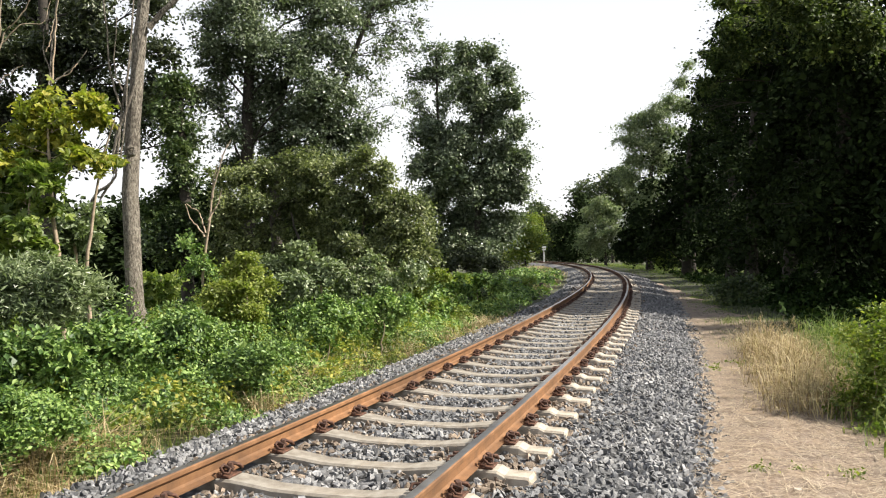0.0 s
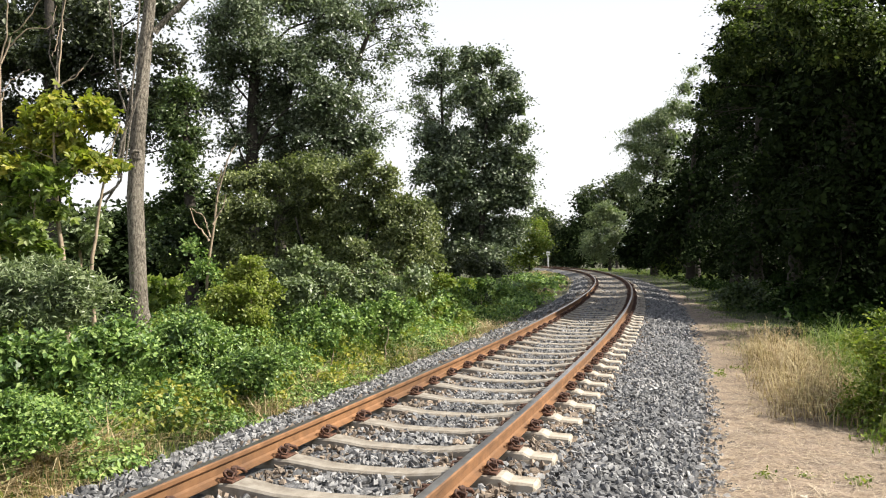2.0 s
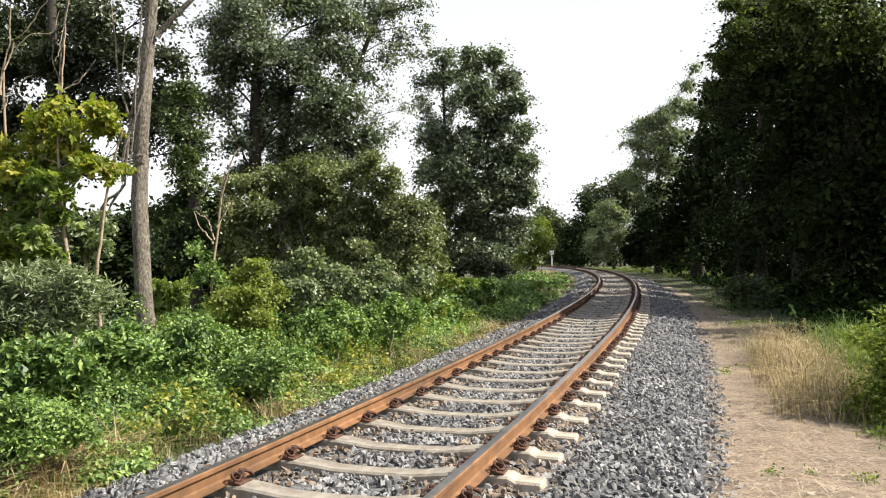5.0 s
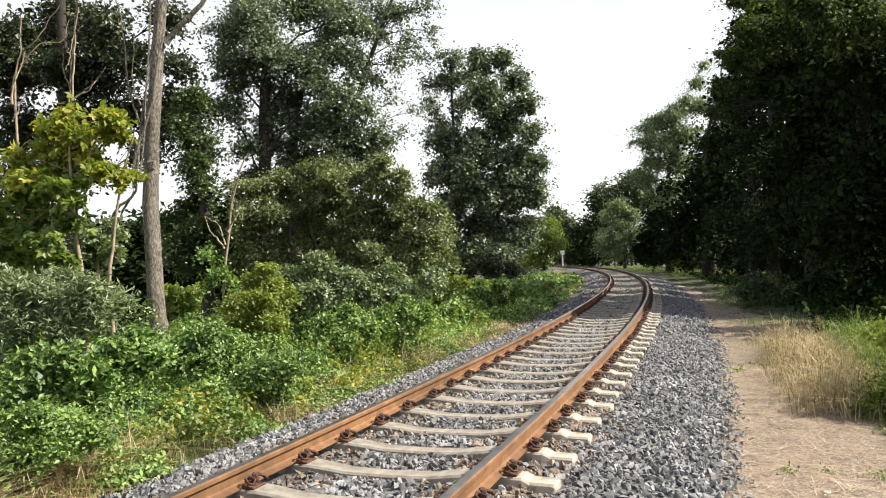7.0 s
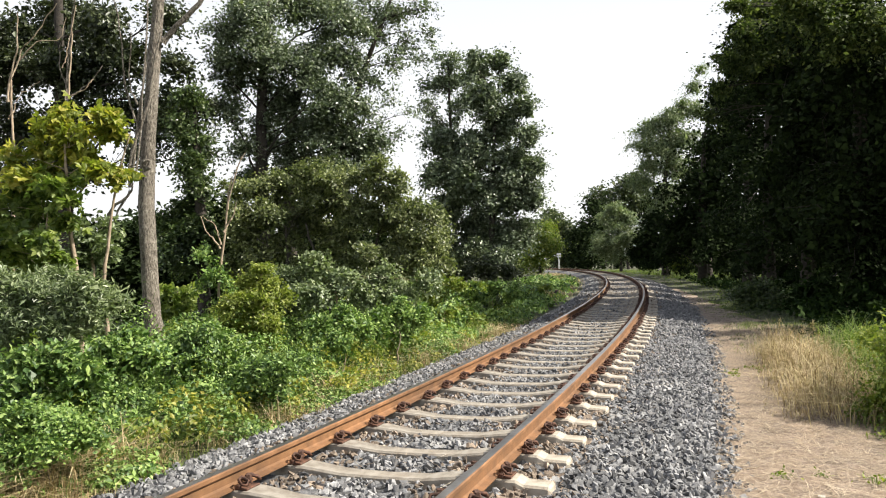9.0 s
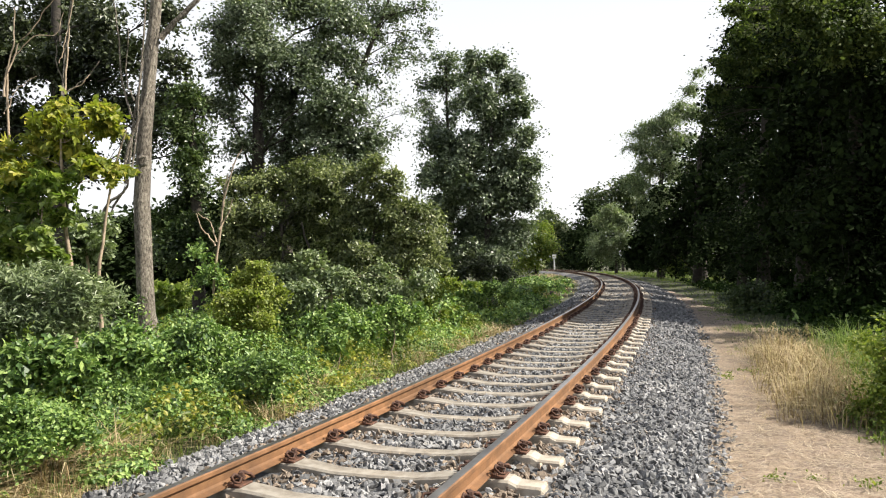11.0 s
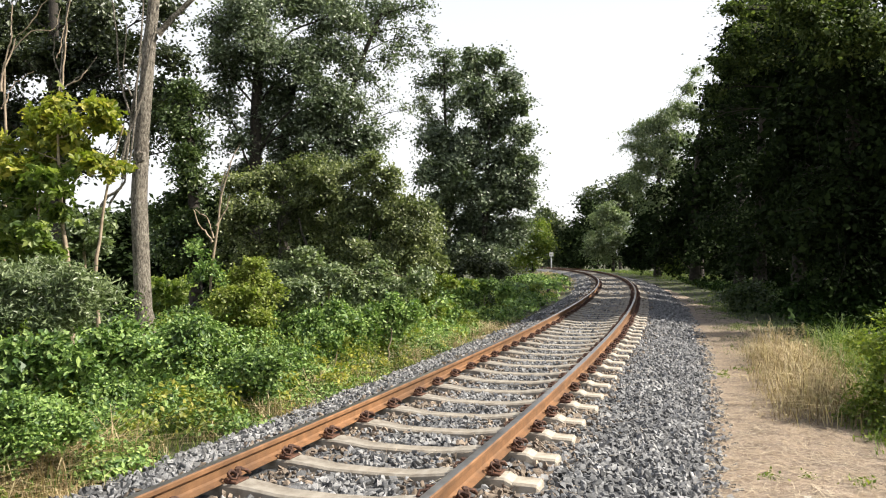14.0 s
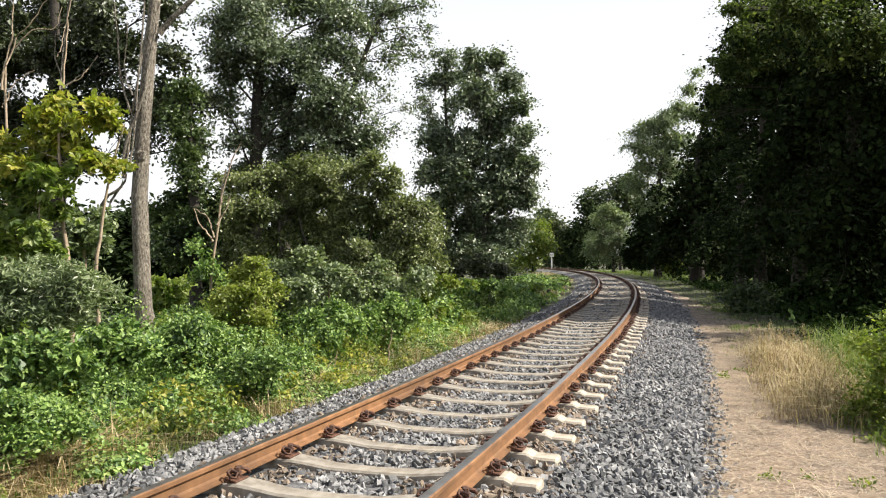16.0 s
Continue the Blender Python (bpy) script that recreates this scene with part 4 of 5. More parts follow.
tree("dead_sapling", "thin dry sapling with bare brown twigs", "sapling",
     [(-4.09, 13.21, 0.32), (-4.09, 13.20, 1.37), (-3.98, 13.20, 2.13), (-3.86, 13.19, 2.80), (-3.62, 13.19, 3.46)], 0.028,
     [(-4.20, 13.20, 1.46, 0.29), (-4.29, 13.20, 1.85, 0.21), (-3.72, 13.20, 1.07, 0.29)],
     1500, 0.07, LEAF_NETTLE, TWIG, 30, clump=0.12, limbs=False,
     stems=[([(-4.03, 13.20, 1.94), (-4.18, 13.20, 2.23), (-4.28, 13.20, 2.56)], 0.018), ([(-4.01, 13.20, 2.01), (-4.11, 13.20, 2.37), (-4.32, 13.20, 2.52)], 0.014), ([(-3.96, 13.20, 2.22), (-3.80, 13.20, 2.39), (-3.71, 13.19, 2.79)], 0.016), ([(-3.88, 13.20, 2.60), (-3.79, 13.19, 3.08), (-3.46, 13.19, 3.65)], 0.014)])

for k, (tr, lobes, n) in enumerate([
    ([(-18.48, 35.21, -0.95), (-18.39, 35.18, 4.90)], [(-19.96, 35.20, 2.38, 1.78), (-17.92, 35.20, 2.35, 1.66), (-15.64, 34.10, 2.05, 1.73), (-19.50, 36.29, 3.96, 1.18), (-22.24, 35.20, 2.67, 2.29), (-15.39, 33.01, 0.61, 1.43), (-21.44, 35.18, 4.95, 1.53)], 9000),
    ([(-13.96, 37.41, -1.20), (-13.89, 37.39, 3.12)], [(-15.25, 37.40, 2.33, 1.62), (-13.35, 37.40, 2.57, 1.62), (-11.74, 37.40, 2.01, 1.62), (-14.56, 38.49, 3.73, 0.89), (-14.04, 36.31, 0.46, 1.58), (-12.34, 38.49, 3.69, 1.25), (-11.94, 36.31, 0.43, 1.58)], 9000),
    ([(-14.62, 27.01, -0.06), (-14.58, 27.01, 3.48)], [(-15.78, 27.01, 2.72, 1.17), (-14.66, 27.51, 2.71, 1.09), (-12.96, 26.51, 2.46, 1.05), (-15.20, 27.01, 1.13, 1.17), (-13.62, 27.01, 0.91, 1.17), (-16.97, 27.01, 3.13, 1.37), (-12.23, 27.01, 1.47, 1.07)], 9000),
    ([(-10.61, 29.01, -0.27), (-10.57, 29.01, 3.31)], [(-12.06, 29.01, 2.50, 1.05), (-11.16, 30.01, 2.72, 0.98), (-9.52, 29.01, 2.45, 1.05), (-7.97, 28.01, 2.20, 1.11), (-11.25, 28.01, 0.83, 1.22), (-9.42, 28.01, 0.80, 1.22), (-7.58, 28.01, 0.56, 1.11), (-8.66, 29.01, 3.49, 0.76)], 9000),
    ([(-7.30, 33.01, -0.95), (-7.20, 32.98, 5.25)], [(-8.68, 33.00, 2.17, 1.67), (-6.76, 32.99, 2.86, 1.91), (-4.87, 33.00, 2.11, 1.91), (-2.96, 33.00, 2.08, 1.67), (-6.46, 34.08, 5.11, 1.48), (-7.50, 31.91, 0.52, 1.38), (-4.27, 31.91, 0.24, 1.38), (-2.08, 34.10, 1.34, 1.48)], 14000)]):
    tree("woodland_tree", "leafy tree in the wood behind the track, coloured dark for shade", "tree", tr, 0.2, lobes, n * 0.85, 0.28, LEAF_SHADE, BARK_DARK, 40 + k, clump=0.55, group="trees of the wood")

# far end of the bend
tree("roadside_bush", "light green bush at the end of the bend", "shrub", [(6.95, 66.01, 0.44), (6.99, 65.99, 2.83)], 0.1,
     [(6.74, 66.00, 2.60, 1.34), (7.69, 66.00, 2.34, 1.05), (6.01, 64.90, 1.65, 1.03), (7.73, 68.19, 3.85, 1.09), (5.90, 67.09, 3.36, 1.21)], 9000, 0.2, LEAF_LIME, BARK_DARK, 50, clump=0.5)
for k, (tr, lobes, mat, n) in enumerate([
    ([(13.97, 110.01, -0.21), (13.67, 109.98, 6.00)], [(12.46, 109.98, 5.23, 2.07), (14.46, 109.98, 5.59, 2.07), (16.03, 109.99, 4.37, 1.75), (13.56, 112.17, 7.72, 1.30), (16.86, 107.79, 3.13, 1.72), (14.74, 106.70, 1.99, 1.54)], LEAF_FAR, 7000),
    ([(17.43, 104.51, -0.33), (17.51, 104.48, 4.96)], [(17.12, 104.49, 4.21, 2.12), (18.65, 104.48, 5.69, 1.89), (16.71, 104.50, 1.94, 1.89), (18.01, 101.20, 1.91, 2.05), (18.70, 106.67, 8.49, 1.39)], LEAF_SHADE, 6000),
    ([(25.11, 115.51, -0.63), (24.85, 115.46, 9.40)], [(21.93, 115.46, 9.86, 2.51), (24.87, 115.45, 11.07, 2.67), (23.15, 115.47, 7.76, 2.92), (26.94, 115.46, 9.37, 2.92), (26.57, 115.45, 12.72, 1.84)], LEAF_FAR, 7000)]):
    tree("far_tree", "distant broadleaf tree past the bend", "tree", tr, 0.25, lobes, n, 0.45, mat, BARK_DARK, 60 + k, clump=0.9, group="distant trees")
for k, (tr, lobes, mat) in enumerate([
    ([(0.92, 82.51, -0.20), (0.95, 82.50, 1.47)], [(-2.47, 77.00, 0.86, 1.45), (-0.24, 79.20, 1.04, 1.49), (2.11, 81.40, 1.16, 1.53), (4.58, 83.60, 1.11, 1.45), (6.87, 85.80, 1.06, 1.37), (9.28, 88.00, 1.01, 1.15)], LEAF_OLIVE),
    ([(19.20, 123.21, -0.84), (19.24, 123.20, 1.12)], [(14.51, 121.00, 1.02, 1.40), (17.14, 121.00, 0.98, 1.58), (19.77, 121.00, 1.12, 1.75), (22.39, 121.00, 1.07, 1.75), (25.02, 121.01, 0.86, 1.75), (27.64, 121.01, 0.82, 1.75)], LEAF_SHADE),
    ([(23.26, 88.01, -0.80), (23.29, 88.00, 1.11)], [(23.85, 101.21, 0.71, 1.76), (24.34, 94.61, 0.74, 1.78), (24.55, 88.01, 0.58, 1.66), (24.47, 81.41, 0.51, 1.65), (24.38, 74.81, 0.46, 1.52), (23.96, 68.21, 0.39, 1.38)], LEAF_SHADE)]):
    tree("hedge", "low dense hedge closing the far side of the bend", "hedge", tr, 0.08, lobes, 4800, 0.36, mat, BARK_DARK, 75 + k, clump=0.5, squash=0.8, group="hedges")
tree("round_willow", "rounded silvery willow beside the bend", "tree", [(17.38, 83.61, -0.24), (17.43, 83.59, 3.02)], 0.2,
     [(17.20, 83.84, 6.39, 1.46), (16.00, 83.99, 5.39, 1.46), (18.30, 83.42, 5.32, 1.45), (17.29, 83.06, 3.82, 1.80), (15.61, 83.69, 3.57, 1.45), (18.81, 83.18, 3.50, 1.20), (16.52, 83.87, 2.17, 1.58), (18.23, 83.42, 2.01, 1.33), (14.96, 83.56, 2.37, 0.85)], 17000, 0.24, LEAF_WILLOW, BARK_DARK, 70, clump=0.34, width=0.4, droop=0.5, ragged=0.15)
tree("silver_willow", "tall silvery willow among dark trees", "tree", [(16.86, 63.81, -0.14), (16.97, 63.77, 6.78), (17.51, 63.75, 11.85)], 0.3,
     [(15.79, 63.92, 11.82, 1.11), (16.89, 63.70, 12.22, 1.11), (17.90, 63.16, 12.79, 1.10), (15.22, 63.56, 10.53, 0.92), (16.93, 64.00, 10.42, 1.48), (18.28, 63.04, 10.94, 1.28), (16.07, 64.41, 8.86, 1.21), (17.92, 64.37, 8.82, 1.58), (18.58, 63.08, 13.68, 0.73), (19.75, 64.29, 15.29, 0.74), (19.54, 63.30, 13.25, 0.92), (15.37, 64.12, 7.45, 1.11), (16.88, 63.26, 6.65, 1.37), (20.33, 64.11, 16.64, 0.56), (16.25, 64.54, 4.68, 1.40)],
     30000, 0.2, LEAF_WILLOW, BARK_DARK, 71, clump=0.4, width=0.35, droop=0.6)
for k, (tr, lobes, n) in enumerate([
    ([(14.38, 46.21, -0.02), (14.46, 46.18, 5.32), (14.75, 46.17, 8.66)], [(14.96, 46.18, 5.31, 2.51), (13.74, 47.29, 3.03, 2.05), (16.17, 46.17, 7.97, 2.17), (15.88, 46.16, 10.65, 1.50), (14.89, 45.10, 2.28, 2.12), (16.75, 46.14, 12.97, 1.50), (13.16, 48.40, 1.68, 1.05)], 22000),
    ([(13.01, 33.01, 0.16), (13.09, 32.98, 4.93), (13.42, 32.95, 10.90)], [(13.15, 32.96, 8.99, 2.15), (12.46, 32.95, 10.67, 1.19), (14.56, 32.97, 7.30, 2.63), (13.32, 32.99, 4.45, 2.63), (13.04, 33.00, 2.07, 1.79), (14.15, 32.95, 11.60, 1.91), (15.20, 33.00, 2.51, 2.39), (12.57, 34.07, 7.28, 1.48), (14.90, 32.94, 13.98, 2.39)], 34000),
    ([(9.87, 19.37, 0.23), (9.92, 19.35, 3.52), (10.13, 19.33, 8.42)], [(9.59, 18.90, 5.95, 1.78), (10.24, 18.91, 3.75, 1.78), (9.13, 18.92, 2.26, 1.37), (10.62, 18.92, 1.69, 1.37), (9.49, 18.89, 8.27, 1.78), (11.24, 18.90, 6.47, 1.92), (10.82, 24.19, 4.03, 1.40), (11.74, 18.91, 3.45, 1.92), (9.52, 18.92, 1.16, 0.82), (9.94, 18.88, 10.32, 1.64), (11.29, 18.88, 9.61, 1.64), (11.99, 25.31, 0.47, 0.73)], 46000),
    ([(13.82, 20.91, -0.30), (13.90, 20.88, 5.14)], [(13.61, 20.88, 5.90, 2.42), (14.64, 20.89, 3.61, 2.57), (13.09, 20.90, 1.52, 1.81), (15.36, 20.90, 1.64, 2.27), (13.95, 20.87, 8.16, 2.27), (13.99, 20.86, 10.43, 1.97)], 16000),
    ([(23.81, 49.51, -0.63), (23.92, 49.48, 6.53)], [(19.32, 51.69, 3.10, 3.37), (22.09, 49.49, 3.69, 3.94), (25.67, 49.49, 3.64, 3.94), (29.25, 49.49, 3.58, 4.30), (23.39, 50.57, 8.49, 4.03), (27.78, 50.57, 8.42, 4.39), (17.21, 57.20, 1.25, 2.07)], 20000),
    ([(17.61, 39.61, -0.45), (17.71, 39.58, 5.57)], [(15.28, 41.81, 0.70, 1.21), (16.65, 40.71, 0.55, 1.18), (17.91, 39.61, 0.55, 1.29), (19.09, 38.51, 0.55, 1.25), (20.43, 37.41, 0.42, 1.35), (21.67, 36.31, 0.42, 1.58), (19.84, 41.80, 1.84, 2.12), (22.24, 39.60, 2.06, 2.29)], 16000),
    ([(12.23, 27.51, 0.14), (12.30, 27.49, 4.36), (12.59, 27.46, 10.32)], [(12.14, 27.47, 7.34, 1.49), (12.90, 27.48, 4.75, 1.79), (11.77, 27.49, 2.77, 1.29), (12.78, 27.46, 9.92, 1.79), (12.62, 27.45, 12.51, 1.79), (13.05, 27.50, 1.76, 1.19), (11.55, 28.59, 4.49, 1.03), (11.3, 24.4, 5.5, 2.0), (11.0, 24.4, 7.6, 2.2)], 26000),
    # this tree and the next are added to throw shade on the track
    ([(17, 38.5, -0.3), (17, 38.5, 6), (17, 38.5, 12)], [(17, 38.5, 6, 2.6), (16, 37, 3.5, 2.4), (18, 40, 4, 2.6), (17, 38.5, 10, 2.6), (15.5, 40, 7, 2.2)], 9000),
    ([(18.5, 58, -0.3), (18.5, 58, 5), (18.5, 58, 10)], [(18, 58, 6, 3), (17, 56, 3, 2.5), (19, 60, 9, 3), (20, 62, 5, 3), (18.5, 54, 7, 3)], 9000),
    ([(14.61, 39.61, -0.06), (14.70, 39.58, 5.61), (15.08, 39.55, 11.34)], [(14.61, 39.56, 9.05, 1.38), (15.14, 39.58, 6.18, 1.86), (14.09, 39.59, 3.33, 1.72), (15.81, 39.55, 12.19, 1.72), (16.42, 39.53, 14.76, 2.29), (14.78, 39.60, 1.60, 1.43)], 12000),
    # three trees out of view, added to keep sun off the wood floor
    ([(18.5, 21, -0.3), (18.5, 21, 5), (18.5, 21, 11)], [(18.5, 21, 8, 2.8), (17.5, 20, 4, 2.6), (20, 22, 4, 2.8), (18.5, 21, 11, 2.6), (18, 23, 2, 2.5), (20, 19, 2, 2.4)], 11000),
    ([(24, 27, -0.3), (24, 27, 6), (24, 27, 12)], [(24, 27, 8, 3.2), (22, 25, 5, 3), (26, 29, 5, 3), (24, 27, 12, 3), (22, 30, 9, 3), (25, 24, 3, 3)], 6000),
    ([(27, 18, -0.3), (27, 18, 6), (27, 18, 11)], [(27, 18, 7, 3.2), (25, 17, 4, 3), (29, 20, 4, 3), (27, 18, 11, 2.6), (26, 21, 8, 3)], 6000),
    # two occluders added behind the wood against sun from the right
    ([(27, 62, -0.3), (27, 62, 6), (27, 62, 13)], [(27, 62, 9, 4), (25, 60, 5, 3.5), (29, 65, 5, 3.5), (27, 62, 13, 3), (24, 66, 9, 3.5), (29, 58, 5, 4)], 6000),
    ([(28, 78, -0.3), (28, 78, 6), (28, 78, 13)], [(28, 78, 9, 4), (26, 75, 5, 3.5), (30, 81, 5, 3.5), (28, 78, 13, 3), (26, 84, 9, 3.5), (31, 74, 5, 4)], 6000),
    # unseen low tree added so that its shadow falls on the path
    ([(11.2, 14.6, -0.3), (11.2, 14.6, 3), (11.2, 14.6, 5)], [(11.2, 14.6, 4.4, 1.8), (10.6, 15.0, 3.4, 1.8), (12, 13.6, 3.4, 2.0), (10.4, 13.6, 2, 1.4), (12.5, 15, 2, 1.6)], 9000),
    ([(20.10, 72.01, 0.58), (20.27, 72.01, 8.11)], [(18.14, 72.01, 5.55, 1.88), (20.23, 72.01, 6.55, 2.19), (22.34, 72.01, 8.07, 2.40), (19.12, 72.01, 2.93, 2.08), (21.71, 72.01, 3.41, 2.50), (17.55, 72.01, 2.18, 1.35), (16.60, 72.01, 1.52, 0.73), (17.47, 72.01, 3.48, 1.15), (18.57, 72.01, 1.59, 1.25)], 9000),
    ([(12.19, 22.51, -0.19), (12.31, 22.51, 7.26)], [(11.85, 22.01, 5.87, 0.80), (11.91, 22.01, 4.28, 0.80), (11.69, 22.51, 5.00, 0.65), (11.07, 22.01, 3.34, 0.72), (12.00, 22.01, 2.69, 0.72)], 12000),
    # last two: more added sun blockers at the back and outside the view
    ([(22, 70, -0.3), (22, 70, 5), (22, 70, 11)], [(22, 70, 8, 3), (21, 68, 4, 3), (23, 73, 4, 3), (22, 70, 11, 2.6), (21.5, 74, 7, 2.6)], 6000),
    ([(30, 40, -0.3), (30, 40, 6), (30, 40, 13)], [(30, 40, 9, 4), (27, 38, 5, 3.5), (33, 42, 5, 3.5), (30, 40, 13, 3), (26, 43, 9, 3.5), (32, 36, 5, 4)], 6000)]):
    tree("shade_toned_tree", "large tree coloured for deep shade, outer ones added to block sun", "tree", tr, 0.28, lobes, n * (0.6 if n > 30000 else 0.42), 0.13 if n > 30000 else 0.24, LEAF_SHADE, BARK_DARK, 80 + k, clump=0.38, core=0.4, group="dark trees beside the path")
# tree added to carry the lighter, sunlit leaf tone along the wood's top
tree("sunlit_tone_tree", "added tall tree whose crown leaves are coloured as if sunlit", "tree",
     [(12.6, 24.0, -0.2), (12.5, 24.0, 5.0), (12.2, 24.0, 11.0)], 0.25,
     [(7.57, 17.31, 7.19, 0.43), (8.18, 17.31, 6.67, 0.45), (9.03, 17.51, 6.90, 0.51), (9.42, 17.21, 6.30, 0.45), (8.58, 17.41, 6.00, 0.33), (9.65, 24.06, 8.95, 0.59), (8.54, 22.97, 7.96, 0.43), (8.41, 23.60, 7.29, 0.41), (9.83, 23.30, 7.94, 0.61), (8.89, 23.05, 7.31, 0.50), (8.52, 23.33, 8.91, 0.30), (7.99, 23.39, 6.48, 0.30), (7.73, 23.69, 5.69, 0.31)], 17000, 0.11, LEAF_CROWN, BARK_DARK, 97, clump=0.22, core=0.1)
# bushes added to hide lit trunks, in leaves painted dark as shade
for k, (x, y, z) in enumerate([(9.3, 18.4, -0.25), (10.9, 19.2, -0.25), (12.2, 21.5, -0.25), (11.4, 24.5, -0.25), (12.2, 28.0, -0.25)]):
    tree("shade_bush", "low bush added under the trees, shade put into its leaf colour", "shrub", [(x, y, z), (x, y, z + 0.6)], 0.04,
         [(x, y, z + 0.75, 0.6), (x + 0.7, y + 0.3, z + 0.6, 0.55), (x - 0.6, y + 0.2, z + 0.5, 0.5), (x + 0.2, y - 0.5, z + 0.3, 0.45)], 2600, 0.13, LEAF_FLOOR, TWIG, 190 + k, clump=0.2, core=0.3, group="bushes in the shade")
tree("dark_shrub", "dark spreading shrub under the dense tree", "shrub",
     [(-0.09, 42.01, 0.70), (-0.07, 42.01, 1.37)], 0.06,
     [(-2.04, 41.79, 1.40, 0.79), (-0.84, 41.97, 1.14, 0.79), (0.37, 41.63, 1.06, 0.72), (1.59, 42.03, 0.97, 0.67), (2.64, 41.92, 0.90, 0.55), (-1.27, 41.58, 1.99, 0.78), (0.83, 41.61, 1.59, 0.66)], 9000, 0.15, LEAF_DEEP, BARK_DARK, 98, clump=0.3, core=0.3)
tree("shade_bush", "dark green bush at the edge of the path", "shrub", [(8.55, 22.56, -0.22), (8.56, 22.56, 0.30)], 0.04,
     [(8.48, 22.56, 0.30, 0.49), (9.02, 22.89, 0.36, 0.40), (8.15, 22.56, 0.39, 0.36), (8.67, 22.23, -0.01, 0.39)], 5000, 0.10, LEAF_IVY, TWIG, 90, clump=0.2)
# filler shrubs over a bright gap, in the leaf colour darkened for shade
tree("dark_hedge", "dense shrubs added beside the bend, shade put into their leaf colour", "shrub",
     [(15.71, 61.01, 0.63), (15.75, 61.01, 2.30)], 0.08,
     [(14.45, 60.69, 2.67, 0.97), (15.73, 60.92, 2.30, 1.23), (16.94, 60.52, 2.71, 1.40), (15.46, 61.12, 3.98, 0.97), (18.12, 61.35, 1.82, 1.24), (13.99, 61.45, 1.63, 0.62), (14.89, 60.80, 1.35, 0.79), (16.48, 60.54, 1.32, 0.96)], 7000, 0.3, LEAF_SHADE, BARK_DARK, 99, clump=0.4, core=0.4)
tree("small_bush", "small sunlit bush on the verge of the bend", "shrub", [(16.15, 57.21, 0.23), (16.17, 57.20, 1.06)], 0.04,
     [(16.17, 57.20, 1.47, 0.54), (16.50, 57.20, 0.93, 0.54), (15.87, 57.20, 0.86, 0.50)], 1500, 0.2, LEAF_LIME, TWIG, 91, clump=0.3)
tree("bramble_bush", "green bramble bush beside the straw path", "shrub", [(4.10, 7.27, -0.20), (4.05, 7.27, 0.22), (4.01, 7.27, 0.54)], 0.012,
     [(4.16, 7.48, 0.67, 0.27), (4.21, 7.27, 0.32, 0.37), (4.37, 8.37, 0.62, 0.17), (3.96, 7.38, 0.25, 0.19), (4.59, 7.70, 0.69, 0.39), (3.92, 6.94, 0.08, 0.23)], 11000, 0.045, LEAF_LIME, TWIG, 92, clump=0.09, core=0.01, ragged=0.6)


# ---- undergrowth and grass ----
def height(s, off):
    """How tall the weeds stand beside the track."""
    d = -off - 1.75
    return np.interp(d, [0, 0.35, 0.9, 2.0, 3.5, 6, 9], [0.07, 0.26, 0.46, 0.82, 1.10, 1.25, 1.2]) * np.interp(s, [18, 30], [1.0, 0.55])


def clumps(name, label, plants, s0, s1, d0, d1, radius, leaves, size, mat, seed, width=0.6, lower=0.55, upper=1.15, stalks=0.0):
    """Undergrowth of rounded plants that crowd together: each has its own height, a shell of leaves that face outward, and gaps beside it."""
    rng = np.random.default_rng(seed)
    s, d = rng.uniform(s0, s1, plants), rng.uniform(d0, d1, plants)
    off = -1.75 - d
    h = height(s, off) * rng.uniform(lower, upper, plants)
    r = np.minimum(radius * rng.uniform(0.6, 1.4, plants), 0.25 + 0.8 * h)
    n = np.maximum((leaves * (r / radius) ** 2 * rng.uniform(0.7, 1.2, plants)).astype(int), 8)
    i = np.repeat(np.arange(plants), n)
    dirs = unit(rng.normal(size=(len(i), 3)) + np.array([0, 0, 0.55]))
    dirs[:, 2] = np.where(dirs[:, 2] < -0.15, -dirs[:, 2], dirs[:, 2])
    lobe = 1 + 0.22 * np.sin(dirs[:, 0] * 5 + i) * np.sin(dirs[:, 1] * 5 + 2 * i) + 0.15 * np.sin(dirs[:, 2] * 7 + 3 * i)
    rad = r[i] * lobe * rng.uniform(0.72, 1.05, len(i))
    tall = np.maximum(h[i], 0.1)
    c = along(s, off, ground_z(off))[i]
    p = c + np.stack([dirs[:, 0] * rad, dirs[:, 1] * rad, np.maximum(tall * (0.45 + 0.55 * dirs[:, 2] * lobe), 0.02)], 1)
    v, q = leaf_arrays(rng, p, size, width, unit(dirs + np.array([0, 0, 0.5])) * 1.5, 0.2)
    pieces = [(v, q)]
    if stalks:
        k = rng.choice(plants, int(plants * stalks))
        b = along(s[k], off[k], ground_z(off[k])) + rng.normal(size=(len(k), 3)) * np.array([0.1, 0.1, 0])
        pieces.append(blade_arrays(rng, b, np.maximum(h[k], 0.2)[:, None].ravel() * 1.35, 0.004, 0.3))
    v, q = join_arrays(pieces)
    return tagged(new(name, mesh_arrays(name, v, q, materials=[mat])), label, "undergrowth", kind="stuff")


clumps("nettle_bed", "dense bright green nettles beside the ballast", 80, -6, 9, 1.7, 5.6, 0.46, 680, 0.062, LEAF_NETTLE, 101, lower=0.4, upper=1.2, stalks=0.8)
clumps("low_nettles", "low bright green herbs at the verge", 200, -5, 9, 0.15, 2.2, 0.27, 270, 0.045, LEAF_NETTLE, 108, lower=0.5, upper=1.35, stalks=0.8)
